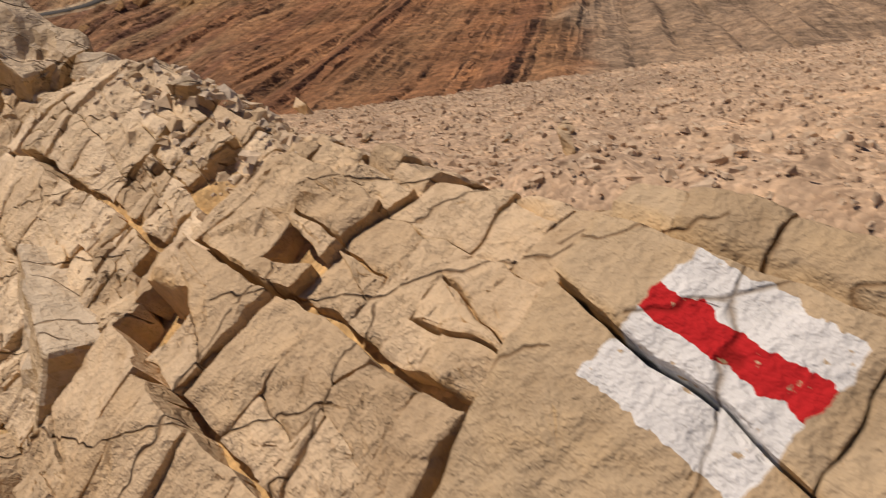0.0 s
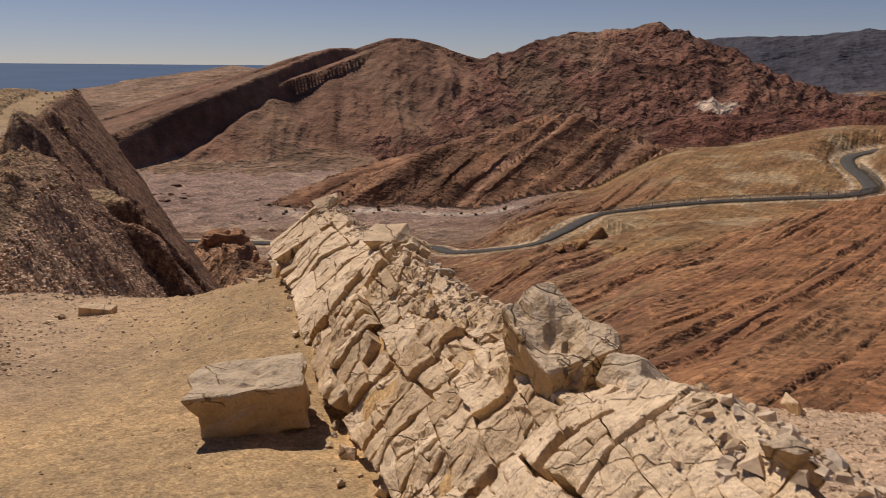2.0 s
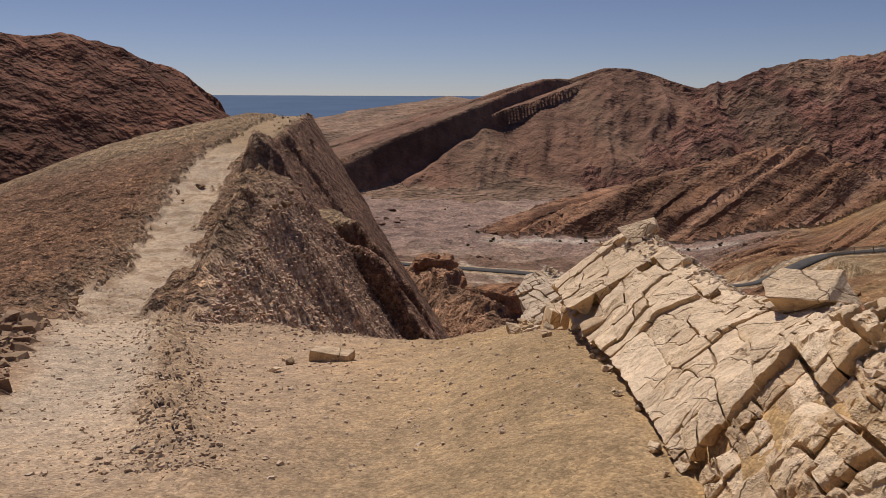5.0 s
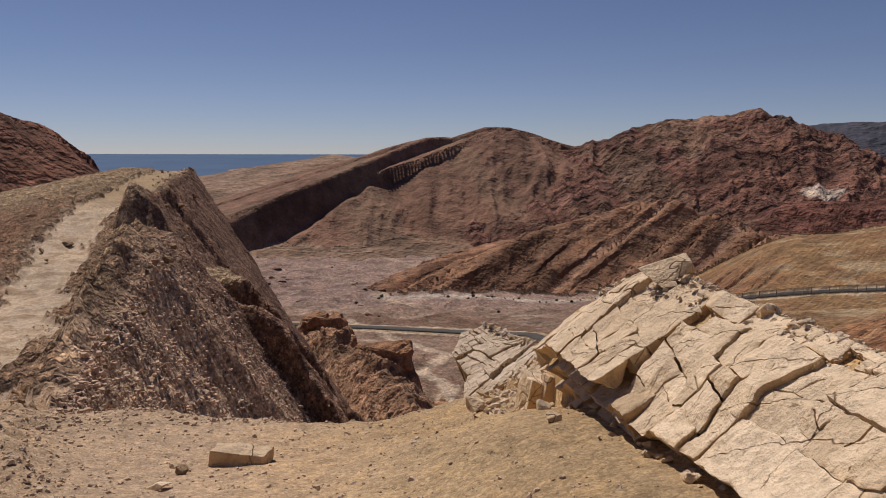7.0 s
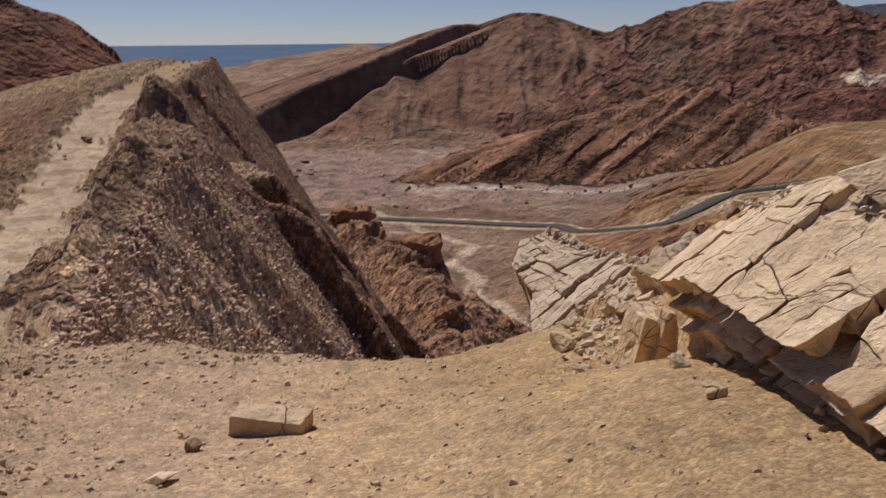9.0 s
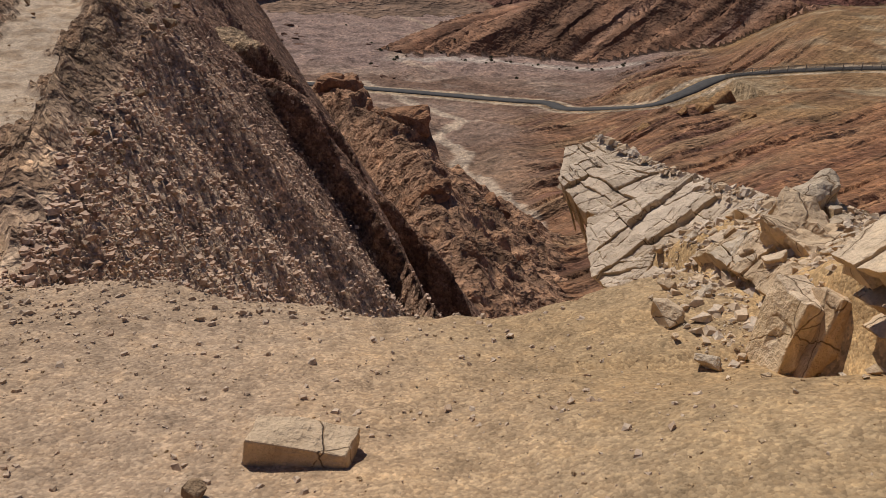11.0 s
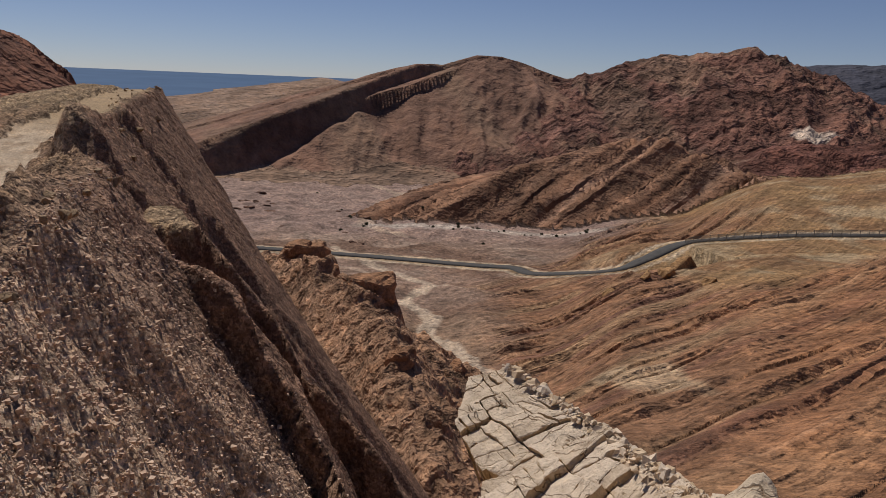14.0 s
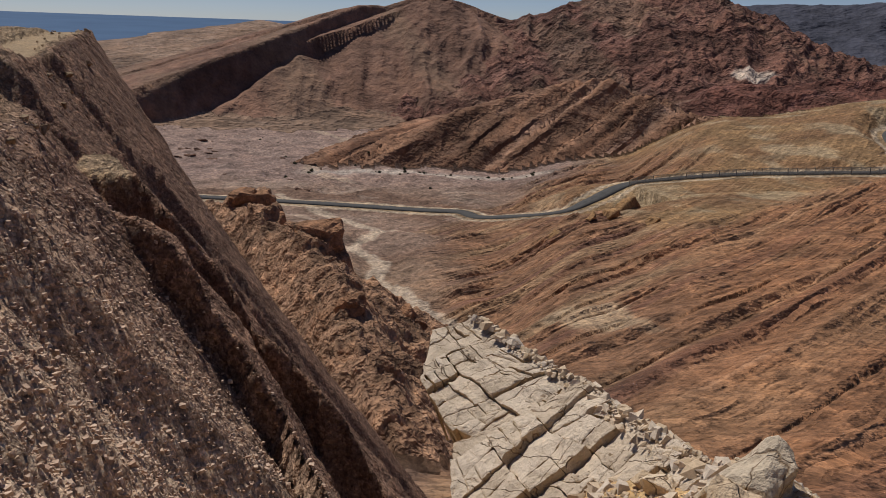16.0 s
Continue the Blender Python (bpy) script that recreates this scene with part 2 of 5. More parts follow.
SCREE = [polar(-11.3, 1020, -7.0), polar(-9.9, 1060, -5.4), polar(-8.7, 1085, -4.4), polar(-6.8, 1145, -2.95), polar(-5.1, 1190, -1.9), polar(-3.8, 1225, -1.9), polar(-2.6, 1255, -0.8), polar(-0.9, 1290, 0.35), polar(0.4, 1310, 0.85), polar(3, 1325, 1.65), polar(5, 1325, 1.7), polar(7, 1345, 0.8), polar(9, 1380, 0.1)]
SCREE_AZ = [math.degrees(math.atan2(p[0] - CENTRE[0], p[1] - CENTRE[1])) for p in SCREE]
SCREE_R = [math.hypot(p[0] - CENTRE[0], p[1] - CENTRE[1]) for p in SCREE]
PEAK_EAST = [polar(8.9, 1420, 0.45), polar(11.4, 1400, 1.3), polar(13.6, 1390, 1.95), polar(17.6, 1390, 2.3), polar(20.6, 1390, 2.75), polar(21.4, 1400, 2.45), polar(22.8, 1420, 1.45), polar(24.6, 1450, 0.4), polar(26.9, 1500, -0.7), polar(30.6, 1550, -1.5), polar(40, 1600, -1.7)]
DIP_SLOPE = [polar(-24, 1700, -1.9), polar(-16.6, 1750, -1.2), polar(-12.9, 1780, -0.75), polar(-11.5, 1790, -0.4), polar(-10.5, 1800, -0.5), polar(-9.3, 1830, 0.0), polar(-7.5, 1850, 0.28), polar(-5.7, 1880, 0.0), polar(2, 1900, -0.8)]
STRIPED = [polar(-3.6, 655, -9.75), polar(-0.8, 680, -8.35), polar(3.1, 705, -6.7), polar(7, 730, -5.2), polar(10.8, 750, -3.9), polar(13.5, 765, -3.1), polar(16.6, 770, -3.3), polar(19, 760, -4.4), polar(21, 740, -5.4)]
FAR_RANGE = [polar(18, 3600, 0.9), polar(23, 3600, 1.7), polar(28.5, 3500, 2.2), polar(34, 3500, 2.3), polar(45, 3500, 2.5), polar(70, 3500, 2.0)]
RED_CRAGS = [polar(-16, 235, -11.8), polar(-11.5, 205, -12.6), polar(-9.7, 185, -12.9), polar(-8.1, 172, -13.7), polar(-6.3, 150, -14.9), polar(-4.2, 128, -16.0), polar(-2.9, 108, -18.6), polar(-2.0, 92, -21.4), polar(-0.5, 75, -24.8), polar(1.0, 62, -28)]
KNOBS = [(polar(-8.5, 188, -12.0), 5.0), (polar(-7.6, 172, -12.9), 3.0), (polar(-3.9, 131, -14.7), 3.0), (polar(-5.6, 146, -14.2), 2.5)]
RED_HILLS = [polar(20, 960, -4.9), polar(23, 1000, -3.5), polar(27, 1050, -2.9), polar(31, 1100, -2.7), polar(38, 1150, -2.3), polar(50, 1200, -2)]
BED_H = (0.69, -0.71, 0.14)
BED_F = (-0.65, 0.60, 0.46)


def bedding(x, y, z, n, seed, swell=3.0):
    """Where a place lies across the strata, which swell and sink a little."""
    r = np.hypot(x, y)
    return n[0] * x + n[1] * y + n[2] * z + swell * fbm(x / 140, y / 140, 2, seed) * np.clip(r / 200, 0.15, 3)


def ledges(b, x, y, period, seed, weights=(1.0, 0.55, 0.28), rise=0.82, wave=0.16, rare=-0.15):
    """Steps of the harder beds: slow rise, sharp edge, broken along their length."""
    out = 0.0
    for k, (p, a) in enumerate(zip((period, period * 0.43, period * 0.19), weights)):
        f = b / p + wave * perlin(x / (p * 7), y / (p * 7), seed + k)
        f = f + 0.25 * perlin(f * 0.7, 0 * f, seed + 9)
        t = f - np.floor(f)
        keep = step(rare, rare + 0.5, perlin(np.floor(f) * 7.31 + x / (p * 9), y / (p * 9), seed + 20 + k))
        out = out + a * keep * (np.minimum(t / rise, (1 - t) / (1 - rise)) - 0.5)
    return out


def build_fields(x, y):
    """Heights of all forms at x, y, in the order of REGIONS, and the strata's coordinate."""
    r = np.hypot(x - CENTRE[0], y - CENTRE[1])
    az = np.degrees(np.arctan2(x - CENTRE[0], y - CENTRE[1]))
    w1 = 14 * fbm(x / 180, y / 180, 4, 31)
    base = hillside(x, y)
    bed_h = bedding(x, y, base, BED_H, 301, 1.0) + 0.00016 * np.maximum(0.74 * x + 0.67 * y - 80, 0) ** 2
    right = step(2, 7, az) * step(18, 60, r)
    smooth = step(0, 60, r - np.interp(az, [4, 10, 14, 17.5, 20, 24, 30, 34, 40, 60], [470, 435, 390, 300, 250, 245, 345, 437, 480, 400])) * step(3, 9, az)
    striped = step(8, 10, az) * (1 - step(19, 24, az + 0.02 * (r - 520))) * step(452, 475, r) * (1 - step(620, 700, r))
    smooth = smooth * (1 - striped)
    base = base + fbm(x / 40, y / 40, 4, 51) * np.clip(r / 60, 0, 2.2) * (0.6 - 0.25 * smooth) * (1 - 0.45 * right)
    base = base + right * (1 - 0.65 * smooth) * np.clip(r / 110, 0.25, 2.0) * (1.9 - 0.4 * step(18, 26, az)) * (1 + 0.8 * striped) * ledges(bed_h, x, y, 9.0, 311, (0.75, 0.16, 0.0), 0.64, 0.07, -0.12)
    wash, _ = to_line(x, y, wash_line)
    base = base - 2.0 * (1 - step(3, 14, wash)) + 0.6 * fbm(x / 9, y / 9, 3, 57) * step(120, 200, r) * (1 - right)
    valley = step(400, 520, r) * (1 - step(2, 9, az))
    base = base + valley * (2.2 * ridged(x / 48, y / 48, 4, 58) - 1.2 + 3.0 * fbm(x / 130, y / 130, 3, 59))
    base = base + 1.5 * (1 - right) * step(50, 90, r) * (1 - step(380, 440, r)) * ridged(x / 22, y / 40, 4, 60)
    away, level = to_line(x, y, road_line)
    base = np.where(away < 30, level + (base - level) * step(5.5, 24, away), base)
    front = (r < np.interp(az, [p[0] for p in ROAD[:14]], [p[1] for p in ROAD[:14]])) & (az < 34.6) & (away < 75)
    base = np.where(front, np.minimum(base, level - 0.02 * away + 6.0 * step(45, 75, away)), base)
    ground = soft_max(saddle(x, y), base, 0.6)
    out = [ground, spur(x, y)]
    out.append(crest(x, y, HILL_RED, 0.75, 0.5, 1.0, 2, 2.0) + 1.7 * ridged(x / 34, y / 34, 5, 61) - 0.8)
    cliff = crest(x, y, PEAK_WEST, 1.75, 0.30, 1.0, 3) + 1.5 * fbm(x / 60, y / 60, 4, 43)
    below = np.interp(az, SCREE_AZ, SCREE_R) - r
    fans = 9 * ridged(az * 0.24 + 0.12 * fbm(x / 120, y / 120, 3, 44), r / 900, 3, 42) + 1.2 * ridged(az * 1.3 + 0.3 * fbm(x / 60, y / 60, 3, 45), r / 500, 1, 46)
    crags = step(-2, 4, az) * (5 * ridged(x / 75, y / 110, 5, 47) + 1.5 * ridged(x / 22, y / 40, 3, 48))
    scree = crest(x, y, SCREE, 0.60, 0.45, 1.0, 3) + step(5, 110, below) * fans - 2 + crags + 3.0 * fbm(az * 1.1, 0 * az, 1, 49)
    out.append(soft_max(cliff, scree, 7))
    bed_e = bedding(x, y, crest(x, y, PEAK_EAST, 0.42, 0.4, 1.0, 6), (-0.3, 0.1, 0.95), 331)
    out.append(crest(x, y, PEAK_EAST, 0.42, 0.4, 1.0, 6) + ridged(x / 190, y / 190, 3, 71) * 6 + (1 - step(-5, 60, r - 1340)) * 8 * ridged(az * 0.42 + 0.3 * fbm(x / 160, y / 160, 3, 73), r / 800, 4, 74) + 2.0 * ridged(x / 26, y / 26, 3, 72) + 8.0 * ledges(bed_e, x, y, 34, 341, (1.0, 0.5, 0.2), 0.84))
    out.append(crest(x, y, DIP_SLOPE, 0.145, 0.3, 1.0, 4) + w1 * 0.2)
    f0 = crest(x, y, STRIPED, 0.75, 0.35, 1.0, 2)
    bed_f = bedding(x, y, f0, BED_F, 351)
    out.append(f0 + 1.6 * ridged(x / 55, y / 55, 4, 81) + 0.5 * ridged(x / 14, y / 14, 3, 82) + 15.0 * ledges(bed_f, x, y, 52, 361, (1.0, 0.5, 0.1), 0.78, 0.10))
    out.append(crest(x, y, FAR_RANGE, 0.3, 0.3, 1.0, 4) + 18 * ridged(x / 500, y / 500, 4, 91))
    k0 = crest(x, y, RED_CRAGS, 0.95, 0.75, 1.0, 1)
    for (kx, ky, kz), wide in KNOBS:
        k0 = np.maximum(k0, kz - 2.2 * np.maximum(np.hypot(x - kx + 1.5 * fbm(x / 5, y / 5, 2, 96), y - ky) - wide, 0))
    out.append(k0 + 1.9 * ridged(x / 20, y / 20, 5, 95) + 0.8 * ridged(x / 5, y / 5, 3, 97) + 1.3 * ledges(bedding(x, y, k0, (0.6, 0.1, 0.6), 371), x, y, 7, 373))
    out.append(crest(x, y, RED_HILLS, 0.35, 0.3, 1.0, 6) + 7 * ridged(x / 90, y / 90, 5, 99))
    return out, (bed_h, bed_f, bed_e), dict(r=r, az=az, right=right, smooth=smooth, wash=wash, away=away)


REGIONS = ["ground", "spur", "hill_red", "peak_west", "peak_east", "dip_slope", "striped_ridge", "far_range", "red_crags", "red_hills"]


def land(x, y, sink=0.0):
    """Height, the form that makes it, and what the colours need."""
    fields, bed, more = build_fields(x, y)
    fields[1] = fields[1] - sink
    which = np.stack(fields).argmax(0)
    z = fields[0]
    for n, f in enumerate(fields[1:], 1):
        z = soft_max(z, f, (0, 0.35, 4, 7, 7, 7, 3, 9, 2.0, 5)[n])
    bed = np.where(which == 0, bed[0], np.where(which == 6, bed[1], np.where(which == 3, 21 * more["az"] + 6 * fbm(x / 90, y / 90, 3, 375), bed[2])))
    return z, which, bed, more



# ---- materials ----
def link(nt, a, b):
    nt.links.new(a, b)


def node(nt, kind, **values):
    n = nt.nodes.new(kind)
    for key, v in values.items():
        n.inputs[key.replace("_", " ")].default_value = v
    return n


def noise_node(nt, vector, scale, detail=4.0, rough=0.6):
    n = node(nt, "ShaderNodeTexNoise", Scale=scale, Detail=detail, Roughness=rough)
    link(nt, vector, n.inputs["Vector"])
    return n.outputs["Fac"]


def math_node(nt, op, a, b=None):
    n = nt.nodes.new("ShaderNodeMath")
    n.operation = op
    for slot, v in ((0, a), (1, b)):
        if v is None:
            continue
        if isinstance(v, (int, float)):
            n.inputs[slot].default_value = v
        else:
            link(nt, v, n.inputs[slot])
    return n.outputs[0]


def ramp(nt, fac, stops):
    n = nt.nodes.new("ShaderNodeValToRGB")
    while len(n.color_ramp.elements) < len(stops):
        n.color_ramp.elements.new(0.5)
    for e, (p, c) in zip(n.color_ramp.elements, stops):
        e.position, e.color = p, (*c, 1)
    link(nt, fac, n.inputs[0])
    return n.outputs[0]


def mix(nt, kind, fac, a, b):
    n = nt.nodes.new("ShaderNodeMix")
    n.data_type, n.blend_type = "RGBA", kind
    for slot, v in ((0, fac), (6, a), (7, b)):
        if isinstance(v, (int, float)):
            n.inputs[slot].default_value = v
        elif isinstance(v, tuple):
            n.inputs[slot].default_value = (*v, 1)
        else:
            link(nt, v, n.inputs[slot])
    return n.outputs[2]


def grey(v):
    return (v, v, v)


def node_colour(nt, vector, scale, amount):
    """A small random shift, for warping."""
    n = node(nt, "ShaderNodeTexNoise", Scale=scale, Detail=2.0)
    link(nt, vector, n.inputs["Vector"])
    return mix(nt, "MULTIPLY", 1.0, n.outputs["Color"], grey(amount))


def terrain_material(name, grains, bump, band=0.0, band_freq=0.5, contrast=0.35, bump_band=0.0, fine_bands=4.0, chips=None, patchy=False, saws=()):
    """Earth and rock: the zone's own colour, stained and grained at the given scales (per metre), with strata across it."""
    m = bpy.data.materials.new(name)
    m.use_nodes = True
    nt = m.node_tree
    b = nt.nodes["Principled BSDF"]
    b.inputs["Roughness"].default_value = 0.95
    b.inputs["Specular IOR Level"].default_value = 0.15
    pos = nt.nodes.new("ShaderNodeNewGeometry").outputs["Position"]
    zone = nt.nodes.new("ShaderNodeAttribute")
    zone.attribute_name = "zone"
    colour = zone.outputs["Color"]
    height = None
    for k, scale in enumerate(grains):
        f = noise_node(nt, pos, scale, 5.0 if k == 0 else 3.0, 0.62)
        lo, hi = 1 - contrast * (1.0, 0.9, 0.7)[k], 1 + contrast * (1.0, 0.9, 0.7)[k]
        colour = mix(nt, "MULTIPLY", 1.0, colour, ramp(nt, f, [(0.32, grey(lo * 0.9)), (0.5, grey(1.0)), (0.7, (hi, hi * 0.97, hi * 0.92))]))
        part_h = math_node(nt, "MULTIPLY", f, 1.0 / (scale ** 0.8))
        height = part_h if height is None else math_node(nt, "ADD", height, part_h)
    if band > 0:
        bed = nt.nodes.new("ShaderNodeAttribute")
        bed.attribute_name = "bed"
        strength = nt.nodes.new("ShaderNodeAttribute")
        strength.attribute_name = "strata"
        wob = noise_node(nt, pos, band_freq * 0.5, 3.0)
        w = math_node(nt, "ADD", math_node(nt, "MULTIPLY", bed.outputs["Fac"], band_freq), math_node(nt, "MULTIPLY", wob, 0.6))
        tex = node(nt, "ShaderNodeTexNoise", Scale=1.0, Detail=fine_bands, Roughness=0.7)
        tex.noise_dimensions = "1D"
        link(nt, w, tex.inputs["W"])
        tint = ramp(nt, tex.outputs["Fac"], [(0.28, (0.52, 0.46, 0.44)), (0.45, (0.9, 0.86, 0.84)), (0.56, (1.05, 1.05, 1.05)), (0.72, (1.5, 1.62, 1.75))])
        tinted = mix(nt, "MULTIPLY", 1.0, colour, tint)
        patch = 1.0
        if patchy:
            patch = ramp(nt, noise_node(nt, pos, band_freq * 0.12, 3.0), [(0.38, grey(0.1)), (0.62, grey(1.0))])
        amount = math_node(nt, "MULTIPLY", math_node(nt, "MULTIPLY", strength.outputs["Fac"], band), patch)
        colour = mix(nt, "MIX", amount, colour, tinted)
        if bump_band > 0:
            sharp = math_node(nt, "MULTIPLY", math_node(nt, "MULTIPLY", tex.outputs["Fac"], amount), bump_band / band_freq)
            height = math_node(nt, "ADD", height, sharp)
        for often, high in saws:
            f = math_node(nt, "ADD", math_node(nt, "MULTIPLY", bed.outputs["Fac"], often), math_node(nt, "MULTIPLY", noise_node(nt, pos, often * 0.35, 3.0, 0.5), 0.8))
            t = math_node(nt, "FRACT", f)
            edge = math_node(nt, "MINIMUM", math_node(nt, "DIVIDE", t, 0.8), math_node(nt, "DIVIDE", math_node(nt, "SUBTRACT", 1.0, t), 0.2))
            some = ramp(nt, noise_node(nt, pos, often * 0.22, 3.0), [(0.42, grey(0.0)), (0.56, grey(1.0))])
            cut = math_node(nt, "MULTIPLY", math_node(nt, "MULTIPLY", edge, some), math_node(nt, "MULTIPLY", strength.outputs["Fac"], high / bump))
            height = math_node(nt, "ADD", height, cut)
    for scale, depth, speck in chips or ():
        cell = node(nt, "ShaderNodeTexVoronoi", Scale=scale, Randomness=1.0)
        warp = mix(nt, "ADD", 1.0, pos, node_colour(nt, pos, scale * 0.7, 0.35 / scale))
        link(nt, warp, cell.inputs["Vector"])
        sep = nt.nodes.new("ShaderNodeSeparateColor")
        link(nt, cell.outputs["Color"], sep.inputs[0])
        colour = mix(nt, "MULTIPLY", 1.0, colour, ramp(nt, sep.outputs[0], [(0.0, (1 - speck, 1 - 1.08 * speck, 1 - 1.1 * speck)), (0.6, grey(1.0)), (1.0, (1 + speck, 1 + speck, 1 + speck))]))
        lump = math_node(nt, "SUBTRACT", math_node(nt, "MULTIPLY", sep.outputs[1], 0.6), cell.outputs["Distance"])
        height = math_node(nt, "ADD", height, math_node(nt, "MULTIPLY", lump, depth))
    link(nt, colour, b.inputs["Base Color"])
    bn = nt.nodes.new("ShaderNodeBump")
    bn.inputs["Strength"].default_value = 1.0
    bn.inputs["Distance"].default_value = bump
    link(nt, height, bn.inputs["Height"])
    link(nt, bn.outputs["Normal"], b.inputs["Normal"])
    return m


MATS = {
    "ground": terrain_material("layered_hillside", (0.06, 0.5, 2.2), 0.55, 0.8, 0.24, 0.34, 1.3, 3.0, chips=((0.45, 0.4, 0.22),), patchy=True, saws=((1 / 5.5, 2.4), (1 / 2.3, 0.8))),
    "trail_ground": terrain_material("trodden_sand", (0.8, 9.0, 60.0), 0.06, 0, 0.5, 0.16, chips=((30.0, 0.07, 0.13), (95.0, 0.04, 0.24))),
    "spur": terrain_material("brown_breccia", (0.6, 4.0, 30.0), 0.5, 0, 0.5, 0.22, chips=((5.0, 0.06, 0.18), (12.0, 0.07, 0.32), (27.0, 0.03, 0.32))),
    "hill_red": terrain_material("dark_red_slope", (0.03, 0.2, 0.9), 0.9, 0.6, 0.15, 0.35, 0.8),
    "peak_west": terrain_material("brown_scree_mountain", (0.012, 0.06, 0.3), 0.5, 0.18, 0.05, 0.18, 0.06, 2.0, chips=((0.09, 0.3, 0.10),)),
    "peak_east": terrain_material("purple_red_mountain", (0.012, 0.06, 0.3), 1.6, 0.55, 0.025, 0.4, 0.9, 3.0, chips=((0.06, 1.0, 0.15),), saws=((1 / 16, 4.0),)),
    "dip_slope": terrain_material("pale_dip_slope", (0.006, 0.03, 0.12), 0.8, 0.9, 0.035, 0.22, 0.5),
    "striped_ridge": terrain_material("striped_sandstone", (0.02, 0.1, 0.5), 0.8, 1.0, 0.032, 0.24, 0.3, 2.0, chips=((0.12, 0.3, 0.12),), saws=((1 / 17, 5.0),)),
    "far_range": terrain_material("haze_blue_rock", (0.002, 0.01, 0.05), 0.8, 0, 0.5, 0.2),
    "red_crags": terrain_material("red_crag", (0.1, 0.5, 2.5), 1.0, 0.4, 0.3, 0.4, 1.0, chips=((0.6, 0.5, 0.3),)),
    "red_hills": terrain_material("red_badland", (0.01, 0.06, 0.3), 1.0, 0.8, 0.08, 0.35, 0.9),
}
# far_range: the blue-grey of distance haze is put into its base colour.
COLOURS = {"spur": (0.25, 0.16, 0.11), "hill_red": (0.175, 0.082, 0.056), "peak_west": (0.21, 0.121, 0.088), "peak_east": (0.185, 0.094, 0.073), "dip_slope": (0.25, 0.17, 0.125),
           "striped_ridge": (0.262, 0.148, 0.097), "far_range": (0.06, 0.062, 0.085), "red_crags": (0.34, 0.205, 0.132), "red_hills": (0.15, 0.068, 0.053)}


def lerp(a, b, t):
    return np.asarray(a) * (1 - t[:, None]) + np.asarray(b) * t[:, None]


TRACKS = [(glide([(-110, 462, 0), (-72, 450, 0), (-42, 446, 0), (-20, 421, 0), (6, 402, 0), (24, 392, 0)], 6), 3.0),
          (glide([(-64, 960, 0), (-30, 880, 0), (-46, 800, 0), (-40, 720, 0), (-50, 650, 0), (-20, 600, 0)], 6), 9.0)]


